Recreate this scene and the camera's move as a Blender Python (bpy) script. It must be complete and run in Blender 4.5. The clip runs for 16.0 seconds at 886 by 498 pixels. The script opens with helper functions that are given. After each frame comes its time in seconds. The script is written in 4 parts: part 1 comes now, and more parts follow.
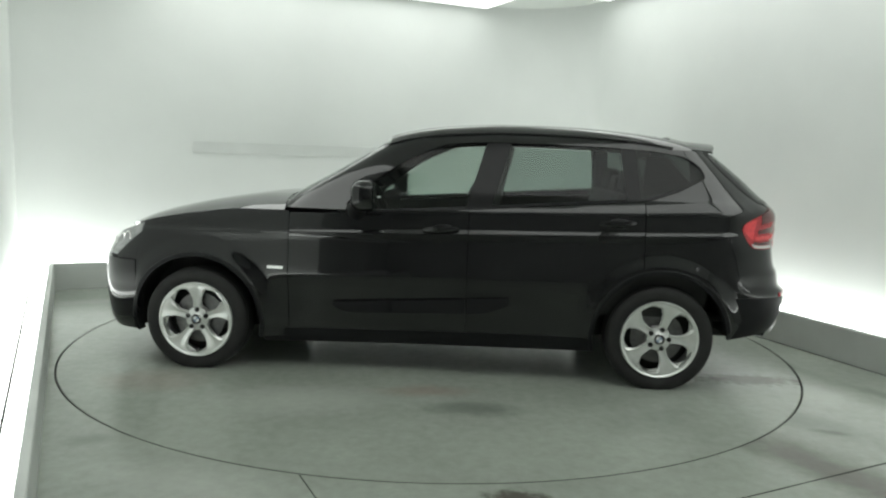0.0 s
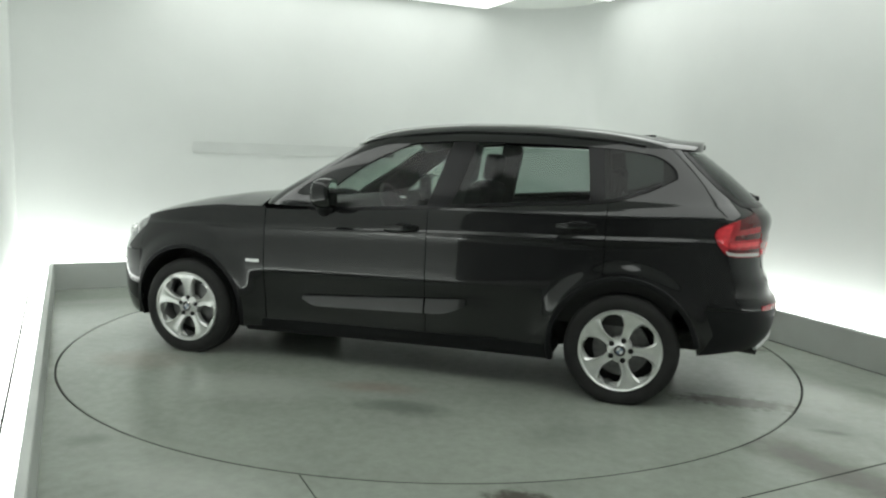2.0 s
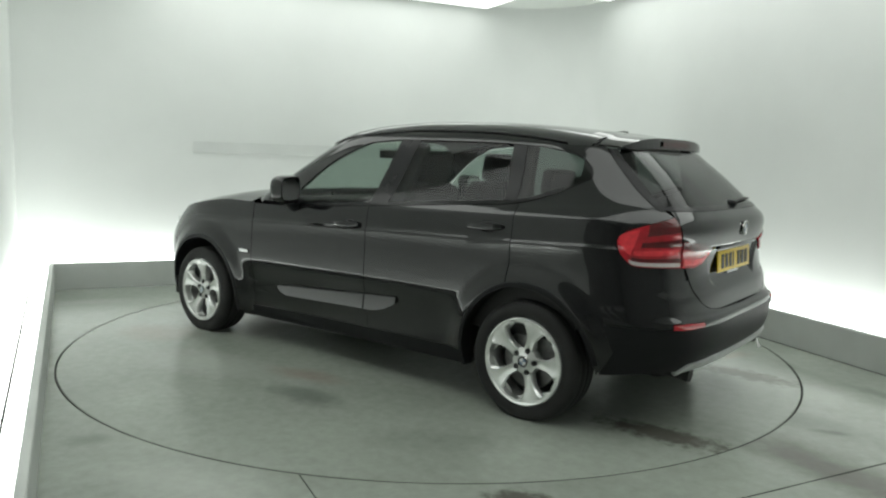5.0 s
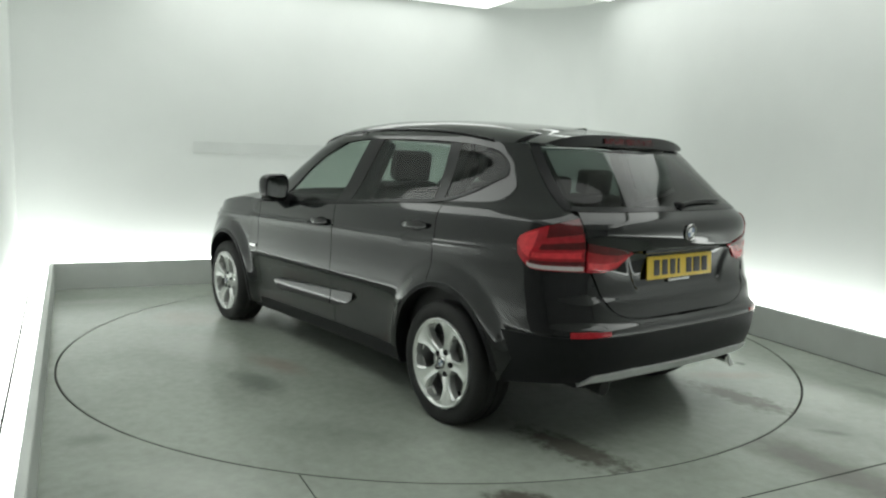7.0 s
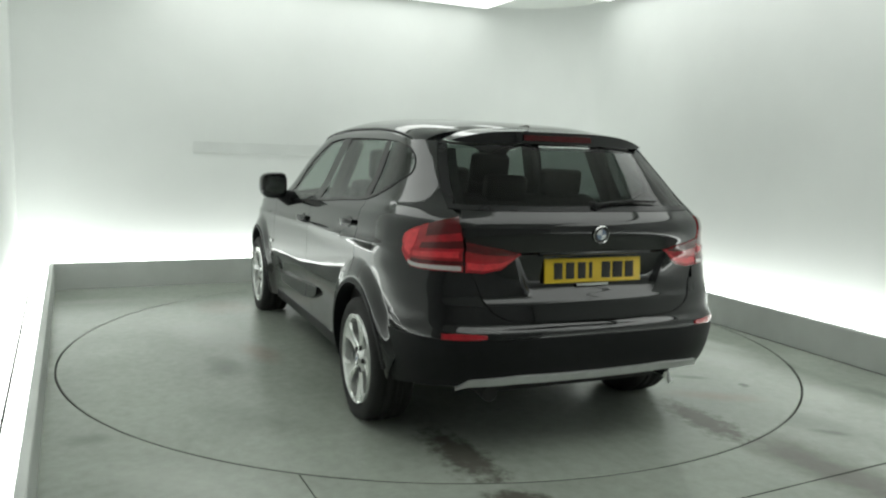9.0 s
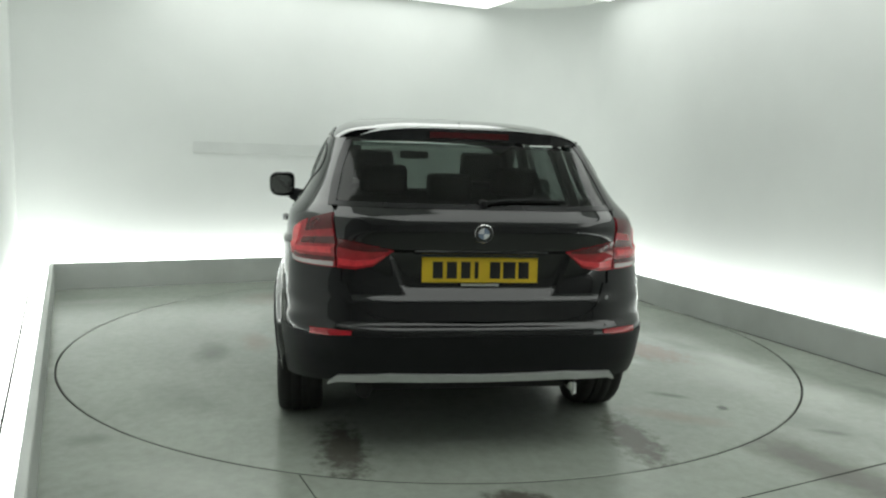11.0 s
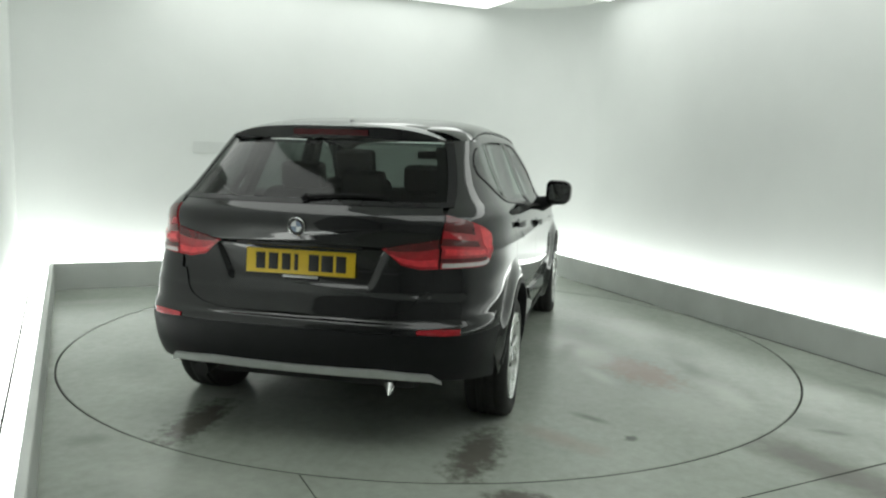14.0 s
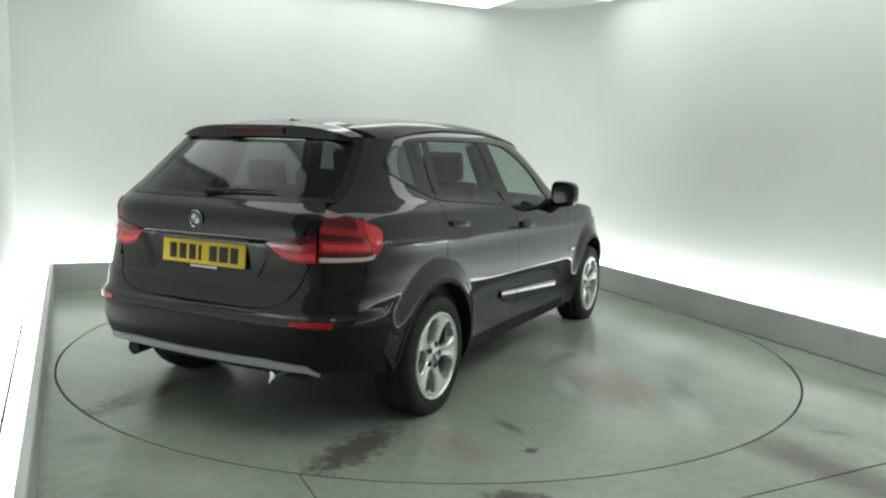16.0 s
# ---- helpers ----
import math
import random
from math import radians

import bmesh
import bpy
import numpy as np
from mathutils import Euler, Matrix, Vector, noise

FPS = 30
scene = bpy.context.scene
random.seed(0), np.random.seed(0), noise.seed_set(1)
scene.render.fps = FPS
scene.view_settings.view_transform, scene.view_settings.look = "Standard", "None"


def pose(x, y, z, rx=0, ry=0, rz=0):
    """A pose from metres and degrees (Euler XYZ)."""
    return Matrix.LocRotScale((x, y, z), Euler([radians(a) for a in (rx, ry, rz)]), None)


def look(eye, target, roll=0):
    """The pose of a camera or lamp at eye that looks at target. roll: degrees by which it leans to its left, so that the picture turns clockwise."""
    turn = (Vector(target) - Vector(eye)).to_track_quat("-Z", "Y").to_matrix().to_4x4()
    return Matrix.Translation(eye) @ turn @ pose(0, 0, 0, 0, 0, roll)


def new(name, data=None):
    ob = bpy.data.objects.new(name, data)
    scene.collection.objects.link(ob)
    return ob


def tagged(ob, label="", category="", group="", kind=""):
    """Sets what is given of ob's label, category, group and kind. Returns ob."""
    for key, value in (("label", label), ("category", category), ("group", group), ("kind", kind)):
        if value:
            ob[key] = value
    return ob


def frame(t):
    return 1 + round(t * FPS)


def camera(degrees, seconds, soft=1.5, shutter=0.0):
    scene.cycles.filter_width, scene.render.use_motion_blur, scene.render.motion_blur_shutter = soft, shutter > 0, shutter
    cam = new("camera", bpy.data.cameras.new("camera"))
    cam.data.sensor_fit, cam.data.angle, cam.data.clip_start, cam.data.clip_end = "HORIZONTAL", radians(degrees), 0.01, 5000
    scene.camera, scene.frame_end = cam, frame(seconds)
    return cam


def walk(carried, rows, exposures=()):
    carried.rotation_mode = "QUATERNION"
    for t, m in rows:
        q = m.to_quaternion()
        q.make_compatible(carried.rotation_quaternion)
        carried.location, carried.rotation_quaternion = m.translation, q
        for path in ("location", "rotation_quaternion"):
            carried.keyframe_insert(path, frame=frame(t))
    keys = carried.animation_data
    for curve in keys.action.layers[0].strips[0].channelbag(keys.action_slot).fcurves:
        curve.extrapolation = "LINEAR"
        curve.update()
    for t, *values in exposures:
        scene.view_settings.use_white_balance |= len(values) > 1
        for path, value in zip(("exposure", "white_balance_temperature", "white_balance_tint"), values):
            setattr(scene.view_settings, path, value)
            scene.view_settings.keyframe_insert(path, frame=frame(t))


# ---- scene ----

# camera: fixed on a stand in the near corner of the photo booth
cam = camera(61.08, 16.0, soft=2.3)
EYE = (0.0, -5.414, 1.339)
AIM = (EYE[0] + 0.01111, EYE[1] + 0.99222, EYE[2] - 0.12398)
walk(cam, [(0.0, look(EYE, AIM, 1.80)), (16.0, look(EYE, AIM, 1.80))], [(0.0, 0.0, 6500, 7), (16.0, 0.0, 6500, 7)])

# ---- light ----
world = bpy.data.worlds.new("world")
scene.world = world
world.use_nodes = True
world.node_tree.nodes["Background"].inputs[0].default_value = (0.9, 1.0, 0.95, 1)
world.node_tree.nodes["Background"].inputs[1].default_value = 0.02
KERB_GLOW, TOP_GLOW, WIDE_GLOW = 5.0, 1.85, 1.5


# ---- materials ----
def material(name, color, rough=0.5, metal=0.0, coat=0.0, var=0.1, scale=8.0, bump=0.0, bump_scale=60.0, rough_var=0.0, spec=0.5):
    m = bpy.data.materials.new(name)
    m.use_nodes = True
    nt = m.node_tree
    b = nt.nodes["Principled BSDF"]
    b.inputs["Base Color"].default_value = (*color, 1)
    b.inputs["Roughness"].default_value = rough
    b.inputs["Metallic"].default_value = metal
    b.inputs["Coat Weight"].default_value = coat
    b.inputs["Coat Roughness"].default_value = 0.048
    b.inputs["Coat IOR"].default_value = 1.62 if coat else 1.5
    b.inputs["Specular IOR Level"].default_value = spec
    tc = nt.nodes.new("ShaderNodeTexCoord")
    n1 = nt.nodes.new("ShaderNodeTexNoise")
    n1.inputs["Scale"].default_value = scale
    n1.inputs["Detail"].default_value = 6
    nt.links.new(tc.outputs["Object"], n1.inputs["Vector"])
    if var:
        r = nt.nodes.new("ShaderNodeMapRange")
        r.inputs["To Min"].default_value, r.inputs["To Max"].default_value = 1 - var, 1 + var
        r.inputs["From Min"].default_value, r.inputs["From Max"].default_value = 0.3, 0.7
        nt.links.new(n1.outputs["Fac"], r.inputs["Value"])
        mul = nt.nodes.new("ShaderNodeVectorMath")
        mul.operation = "SCALE"
        mul.inputs[0].default_value = color
        nt.links.new(r.outputs["Result"], mul.inputs["Scale"])
        nt.links.new(mul.outputs["Vector"], b.inputs["Base Color"])
    if rough_var:
        r = nt.nodes.new("ShaderNodeMapRange")
        r.inputs["To Min"].default_value, r.inputs["To Max"].default_value = max(0.02, rough - rough_var), rough + rough_var
        r.inputs["From Min"].default_value, r.inputs["From Max"].default_value = 0.3, 0.7
        nt.links.new(n1.outputs["Fac"], r.inputs["Value"])
        nt.links.new(r.outputs["Result"], b.inputs["Roughness"])
    if bump:
        n2 = nt.nodes.new("ShaderNodeTexNoise")
        n2.inputs["Scale"].default_value = bump_scale
        n2.inputs["Detail"].default_value = 4
        nt.links.new(tc.outputs["Object"], n2.inputs["Vector"])
        bp = nt.nodes.new("ShaderNodeBump")
        bp.inputs["Strength"].default_value = bump
        bp.inputs["Distance"].default_value = 0.002
        nt.links.new(n2.outputs["Fac"], bp.inputs["Height"])
        nt.links.new(bp.outputs["Normal"], b.inputs["Normal"])
    return m


def glow(name, color, strength):
    m = bpy.data.materials.new(name)
    m.use_nodes = True
    nt = m.node_tree
    b = nt.nodes["Principled BSDF"]
    b.inputs["Base Color"].default_value = (0.8, 0.8, 0.8, 1)
    b.inputs["Emission Color"].default_value = (*color, 1)
    b.inputs["Emission Strength"].default_value = strength
    return m


def glass(name, color, rough=0.03):
    """Thin tinted pane: clear see-through body with a mirror gloss on top."""
    m = bpy.data.materials.new(name)
    m.use_nodes = True
    nt = m.node_tree
    nt.nodes.remove(nt.nodes["Principled BSDF"])
    out = nt.nodes["Material Output"]
    tr = nt.nodes.new("ShaderNodeBsdfTransparent")
    tr.inputs["Color"].default_value = (*color, 1)
    gl = nt.nodes.new("ShaderNodeBsdfGlossy")
    gl.inputs["Roughness"].default_value = rough
    gl.inputs["Color"].default_value = (1, 1, 1, 1)
    lw = nt.nodes.new("ShaderNodeLayerWeight")
    lw.inputs["Blend"].default_value = 0.5
    pw = nt.nodes.new("ShaderNodeMath")
    pw.operation = "POWER"
    pw.inputs[1].default_value = 4.5
    nt.links.new(lw.outputs["Facing"], pw.inputs[0])
    fr = nt.nodes.new("ShaderNodeMath")
    fr.operation = "MULTIPLY_ADD"
    fr.inputs[1].default_value, fr.inputs[2].default_value = 0.72, 0.024
    nt.links.new(pw.outputs[0], fr.inputs[0])
    mix = nt.nodes.new("ShaderNodeMixShader")
    nt.links.new(fr.outputs[0], mix.inputs[0])
    nt.links.new(tr.outputs[0], mix.inputs[1])
    nt.links.new(gl.outputs[0], mix.inputs[2])
    nt.links.new(mix.outputs[0], out.inputs["Surface"])
    return m


def floor_material(name, base, stains):
    """Painted concrete: pale grey-green, half gloss, with dried water rings, brown tyre dirt, painted pale sheen and
    plain darker areas as soft patches.
    """
    m = material(name, base, rough=0.22, var=0.09, scale=1.3, bump=0.12, bump_scale=35, rough_var=0.03)
    nt = m.node_tree
    b = nt.nodes["Principled BSDF"]
    tc = nt.nodes.new("ShaderNodeTexCoord")
    src = b.inputs["Base Color"].links[0].from_socket
    rsrc = b.inputs["Roughness"].links[0].from_socket
    wobs = []
    for sc, dt in ((5.0, 4), (16.0, 9)):
        wob = nt.nodes.new("ShaderNodeTexNoise")
        wob.inputs["Scale"].default_value = sc
        wob.inputs["Detail"].default_value = dt
        wob.inputs["Roughness"].default_value = 0.68
        nt.links.new(tc.outputs["Object"], wob.inputs["Vector"])
        wobs.append(wob)
    # fine worn mottling over the broad one
    fine = nt.nodes.new("ShaderNodeMapRange")
    fine.inputs["From Min"].default_value, fine.inputs["From Max"].default_value = 0.25, 0.75
    fine.inputs["To Min"].default_value, fine.inputs["To Max"].default_value = 0.86, 1.12
    nt.links.new(wobs[1].outputs["Fac"], fine.inputs["Value"])
    sm = nt.nodes.new("ShaderNodeVectorMath")
    sm.operation = "SCALE"
    nt.links.new(src, sm.inputs[0])
    nt.links.new(fine.outputs["Result"], sm.inputs["Scale"])
    src = sm.outputs["Vector"]
    for (x, y, ang, lx, ly, color, amount) in stains:
        mp = nt.nodes.new("ShaderNodeMapping")
        mp.vector_type = "TEXTURE"
        mp.inputs["Location"].default_value = (x, y, 0)
        mp.inputs["Rotation"].default_value = (0, 0, radians(ang))
        mp.inputs["Scale"].default_value = (lx, ly, 1)
        nt.links.new(tc.outputs["Object"], mp.inputs["Vector"])
        ln = nt.nodes.new("ShaderNodeVectorMath")
        ln.operation = "LENGTH"
        nt.links.new(mp.outputs["Vector"], ln.inputs[0])
        ad = nt.nodes.new("ShaderNodeMath")
        ad.operation = "MULTIPLY_ADD"
        crisp = amount > 0.75
        ad.inputs[1].default_value = 1.7 if crisp else 0.9
        nt.links.new(wobs[1 if crisp else 0].outputs["Fac"], ad.inputs[0])
        nt.links.new(ln.outputs["Value"], ad.inputs[2])
        rg = nt.nodes.new("ShaderNodeMapRange")
        rg.interpolation_type = "SMOOTHSTEP"
        rg.inputs["From Min"].default_value, rg.inputs["From Max"].default_value = (1.15, 1.85) if crisp else (0.55, 1.55)
        rg.inputs["To Min"].default_value, rg.inputs["To Max"].default_value = amount, 0.0
        nt.links.new(ad.outputs[0], rg.inputs["Value"])
        mx = nt.nodes.new("ShaderNodeMix")
        mx.data_type = "RGBA"
        nt.links.new(rg.outputs["Result"], mx.inputs["Factor"])
        nt.links.new(src, mx.inputs["A"])
        mx.inputs["B"].default_value = (*color, 1)
        src = mx.outputs["Result"]
        mr = nt.nodes.new("ShaderNodeMix")
        nt.links.new(rg.outputs["Result"], mr.inputs["Factor"])
        nt.links.new(rsrc, mr.inputs["A"])
        mr.inputs["B"].default_value = 0.22
        rsrc = mr.outputs["Result"]
    nt.links.new(src, b.inputs["Base Color"])
    nt.links.new(rsrc, b.inputs["Roughness"])
    return m


GREY = (0.325, 0.354, 0.313)
BROWN, DARK, PINK, PALE = (0.078, 0.068, 0.057), (0.10, 0.11, 0.10), (0.30, 0.215, 0.195), (0.50, 0.52, 0.48)
M_FLOOR = floor_material("floor_paint", GREY, [
    (1.80, -2.20, -62, 0.95, 0.24, BROWN, 0.72), (2.3, -2.1, -64, 0.25, 0.12, DARK, 0.5), (2.75, -1.2, -66, 0.45, 0.10, DARK, 0.5), (2.05, -1.75, -20, 0.14, 0.05, DARK, 0.7), (-2.35, -1.2, 60, 0.35, 0.10, PALE, 0.5), (0.36, -2.58, 0, 0.17, 0.09, BROWN, 0.85), (2.35, -0.35, -70, 0.8, 0.10, DARK, 0.35),
    (2.25, -1.05, -60, 0.40, 0.28, PALE, 0.6), (1.2, -2.9, 20, 0.8, 0.25, PALE, 0.4), (-1.0, -2.5, -20, 0.5, 0.2, PALE, 0.4), (2.0, -1.6, -50, 0.4, 0.2, DARK, 0.4), (-1.55, -2.12, 20, 0.12, 0.10, DARK, 0.35), (-2.9, 0.95, 20, 0.4, 0.16, PALE, 0.4)])
M_DISC = floor_material("turntable_paint", GREY, [
    # The pale patch at (0.04, -1.07) puts a glossy reflection into the colour.
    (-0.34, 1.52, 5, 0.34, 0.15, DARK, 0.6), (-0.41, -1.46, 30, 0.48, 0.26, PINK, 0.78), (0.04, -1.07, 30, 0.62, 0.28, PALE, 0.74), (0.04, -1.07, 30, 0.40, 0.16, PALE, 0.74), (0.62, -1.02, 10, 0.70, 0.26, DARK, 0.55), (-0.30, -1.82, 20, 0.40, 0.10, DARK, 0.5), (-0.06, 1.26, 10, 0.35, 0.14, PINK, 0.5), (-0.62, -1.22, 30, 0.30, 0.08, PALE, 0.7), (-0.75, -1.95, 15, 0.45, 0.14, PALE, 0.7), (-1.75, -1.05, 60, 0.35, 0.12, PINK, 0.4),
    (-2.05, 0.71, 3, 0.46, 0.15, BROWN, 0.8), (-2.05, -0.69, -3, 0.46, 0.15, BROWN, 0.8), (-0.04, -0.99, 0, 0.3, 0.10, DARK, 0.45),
    # (-0.9, 0.2): broad, faint darker patch below the car's rear half.
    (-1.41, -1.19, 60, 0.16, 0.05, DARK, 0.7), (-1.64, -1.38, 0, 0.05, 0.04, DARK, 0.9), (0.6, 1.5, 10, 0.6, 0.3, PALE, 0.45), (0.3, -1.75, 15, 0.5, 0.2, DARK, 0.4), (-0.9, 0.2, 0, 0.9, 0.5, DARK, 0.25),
    (0.9, -1.5, 20, 0.6, 0.35, PALE, 0.55), (-1.1, -1.75, 10, 0.5, 0.3, PALE, 0.45), (1.5, 1.3, 0, 0.4, 0.3, PINK, 0.35), (-1.3, 1.5, 40, 0.5, 0.2, DARK, 0.2)])
M_WALL = material("wall_white", (0.76, 0.78, 0.765), rough=0.75, var=0.06, scale=0.55, bump=0.05, bump_scale=5)
# Greyer than the wall: soft shade put into the strip's colour.
M_SHADE_BAND = material("shade_band_grey", (0.69, 0.71, 0.695), rough=0.8, var=0.08, scale=1.2)
M_KERB = material("kerb_grey", (0.55, 0.57, 0.55), rough=0.55, var=0.08, scale=3, bump=0.1, bump_scale=50)
M_CEIL = material("ceiling_white", (0.8, 0.83, 0.8), rough=0.8, var=0.02, scale=1)
M_DOOR = material("shutter_grey", (0.36, 0.367, 0.36), rough=0.6, var=0.15, scale=2)
M_GAP = material("gap_black", (0.01, 0.01, 0.01), rough=0.9, var=0)
M_STRIP = glow("strip_glow", (0.97, 1.0, 0.965), KERB_GLOW)
M_WIDE = glow("wide_glow", (0.97, 1.0, 0.965), WIDE_GLOW)
M_TOP = glow("top_glow", (0.97, 1.0, 0.965), TOP_GLOW)
M_PAINT = material("paint_black", (0.0055, 0.0058, 0.0066), rough=0.4, coat=1.0, var=0.2, scale=3, spec=0.0)
M_PLASTIC = material("plastic_dark", (0.010, 0.0105, 0.0115), rough=0.48, spec=0.2, var=0.15, scale=20, bump=0.15, bump_scale=400)
M_TRIM = material("trim_gloss_black", (0.010, 0.010, 0.011), rough=0.22, var=0.1, spec=0.25)
M_RUBBER = material("rubber", (0.015, 0.015, 0.015), rough=0.75, var=0.25, scale=12, bump=0.2, bump_scale=90)
M_ALLOY = material("alloy_silver", (0.84, 0.85, 0.84), rough=0.27, metal=0.68, var=0.05, scale=25)
M_STEEL = material("steel_dark", (0.16, 0.16, 0.16), rough=0.4, metal=0.9, var=0.2, scale=30)
M_SILVER = material("silver_satin", (0.60, 0.61, 0.61), rough=0.38, metal=0.5, var=0.06, scale=20)
M_CHROME = material("chrome", (0.8, 0.8, 0.8), rough=0.08, metal=1.0, var=0)
M_CLOTH = material("cloth_black", (0.020, 0.020, 0.021), rough=0.85, var=0.2, scale=40, bump=0.3, bump_scale=300)
M_DASH = material("dash_dark", (0.02, 0.02, 0.02), rough=0.6, var=0.15, scale=30)
M_YELLOW = material("plate_yellow", (0.72, 0.50, 0.03), rough=0.3, var=0.03, scale=20)
M_INK = material("plate_black", (0.012, 0.012, 0.012), rough=0.4, var=0)
M_WHITE = material("badge_white", (0.75, 0.76, 0.78), rough=0.2, var=0.02)
M_BLUE = material("badge_blue", (0.22, 0.27, 0.37), rough=0.2, var=0.02)
M_RED = material("lamp_red", (0.40, 0.014, 0.024), rough=0.12, coat=0.5, var=0.2, scale=30)
M_LIT = material("lamp_bright_red", (0.75, 0.045, 0.06), rough=0.12, coat=0.5, var=0.15, scale=40)
M_DEEP = material("lamp_deep_red", (0.09, 0.005, 0.008), rough=0.12, coat=0.5, var=0.2, scale=30)
M_CLEAR = material("lamp_clear", (0.55, 0.50, 0.49), rough=0.12, coat=1.0, var=0.1, scale=60)
M_HEAD = material("lamp_head", (0.30, 0.31, 0.31), rough=0.15, coat=1.0, var=0.2, scale=40)
M_MIRROR = material("mirror_silver", (0.85, 0.87, 0.86), rough=0.02, metal=1.0, var=0)
M_GLASS = glass("glass_green", (0.54, 0.61, 0.57))
M_PRIV = glass("glass_rear", (0.18, 0.205, 0.195))
M_SMOKE = glass("glass_smoke", (0.42, 0.48, 0.455))
M_BRAKE = material("lamp_brake_dark", (0.055, 0.004, 0.006), rough=0.2, var=0.2, scale=30)


# ---- mesh helpers ----
def mesh(name, verts, faces, mat, smooth=True, angle=35):
    me = bpy.data.meshes.new(name)
    me.from_pydata([tuple(v) for v in verts], [], [tuple(f) for f in faces])
    me.materials.append(mat)
    bm = bmesh.new()
    bm.from_mesh(me)
    bmesh.ops.remove_doubles(bm, verts=bm.verts, dist=1e-5)
    bmesh.ops.recalc_face_normals(bm, faces=bm.faces)
    for f in bm.faces:
        f.smooth = smooth
    for e in bm.edges:
        if len(e.link_faces) == 2 and e.calc_face_angle(0) > radians(angle):
            e.smooth = False
    bm.to_mesh(me)
    bm.free()
    return me


def part(name, me, parent, label=""):
    ob = new(name, me)
    ob.parent = parent
    return tagged(ob, label) if label else ob


def thing(name, me, label, category="", kind="", group=""):
    return tagged(new(name, me), label, category, group, kind)


def bm_mesh(name, bm, mat, smooth=True, angle=35):
    me = bpy.data.meshes.new(name)
    bmesh.ops.recalc_face_normals(bm, faces=bm.faces)
    for f in bm.faces:
        f.smooth = smooth
    for e in bm.edges:
        if len(e.link_faces) == 2 and e.calc_face_angle(0) > radians(angle):
            e.smooth = False
    bm.to_mesh(me)
    bm.free()
    me.materials.append(mat)
    return me


def box_bm(size, m=Matrix(), bevel=0.0, bm=None, seg=2):
    own = bmesh.new()
    bmesh.ops.create_cube(own, size=1)
    bmesh.ops.scale(own, vec=size, verts=own.verts)
    if bevel:
        bmesh.ops.bevel(own, geom=own.edges[:], offset=bevel, segments=seg, profile=0.6, affect="EDGES")
    bmesh.ops.transform(own, matrix=m, verts=own.verts)
    if bm is None:
        return own
    me = bpy.data.meshes.new("tmp")
    own.to_mesh(me)
    own.free()
    bm.from_mesh(me)
    bpy.data.meshes.remove(me)
    return bm


def lathe(profile, n=64, axis="y"):
    """Verts and faces of a profile of (radius, offset) turned about the axis."""
    vs, fs = [], []
    k = len(profile)
    for i in range(n):
        a = 2 * math.pi * i / n
        for r, o in profile:
            if axis == "y":
                vs.append((r * math.cos(a), o, r * math.sin(a)))
            elif axis == "x":
                vs.append((o, r * math.cos(a), r * math.sin(a)))
            else:
                vs.append((r * math.cos(a), r * math.sin(a), o))
    for i in range(n):
        j = (i + 1) % n
        for q in range(k - 1):
            fs.append((i * k + q, j * k + q, j * k + q + 1, i * k + q + 1))
    return vs, fs


def tube(points, r, n=10):
    vs, fs = [], []
    pts = [Vector(p) for p in points]
    for i, q in enumerate(pts):
        d = (pts[min(i + 1, len(pts) - 1)] - pts[max(i - 1, 0)]).normalized()
        a = d.orthogonal().normalized()
        b = d.cross(a)
        rr = r[i] if isinstance(r, (list, tuple)) else r
        for k in range(n):
            t = 2 * math.pi * k / n
            vs.append(q + a * math.cos(t) * rr + b * math.sin(t) * rr)
    for i in range(len(pts) - 1):
        for k in range(n):
            fs.append((i * n + k, i * n + (k + 1) % n, (i + 1) * n + (k + 1) % n, (i + 1) * n + k))
    fs.append(tuple(range(n)))
    fs.append(tuple((len(pts) - 1) * n + k for k in range(n)))
    return vs, fs


def curve(*pairs):
    """Smooth monotone curve through (x, y) pairs."""
    ps = sorted(pairs)
    X = [a for a, _ in ps]
    Y = [b for _, b in ps]
    n = len(X)
    h = [X[i + 1] - X[i] for i in range(n - 1)]
    d = [(Y[i + 1] - Y[i]) / h[i] for i in range(n - 1)]
    m = [d[0]] + [0.0 if d[i - 1] * d[i] <= 0 else 2 * d[i - 1] * d[i] / (d[i - 1] + d[i]) for i in range(1, n - 1)] + [d[-1]]

    def f(x):
        if x <= X[0]:
            return Y[0]
        if x >= X[-1]:
            return Y[-1]
        i = 0
        while x > X[i + 1]:
            i += 1
        t = (x - X[i]) / h[i]
        return (Y[i] * (1 + 2 * t) * (1 - t) ** 2 + m[i] * h[i] * t * (1 - t) ** 2 + Y[i + 1] * t * t * (3 - 2 * t) + m[i + 1] * h[i] * t * t * (t - 1))
    return f


# ---- the booth ----
KERB = [Vector(q) for q in ((-1.15, -6.6), (-1.15, -3.38), (-3.48, 1.41), (1.265, 3.582), (5.35, -6.6))]


def offset_line(d):
    """The kerb line moved outwards by d, mitred at its corners."""
    out = []
    for i, q in enumerate(KERB):
        ns = []
        for a, b in ((i - 1, i), (i, i + 1)):
            if 0 <= a and b < len(KERB):
                t = (KERB[b] - KERB[a]).normalized()
                ns.append(Vector((-t.y, t.x)))
        n = sum(ns, Vector((0, 0))).normalized()
        out.append(q + n * d / max(0.3, n.dot(ns[0])))
    return out


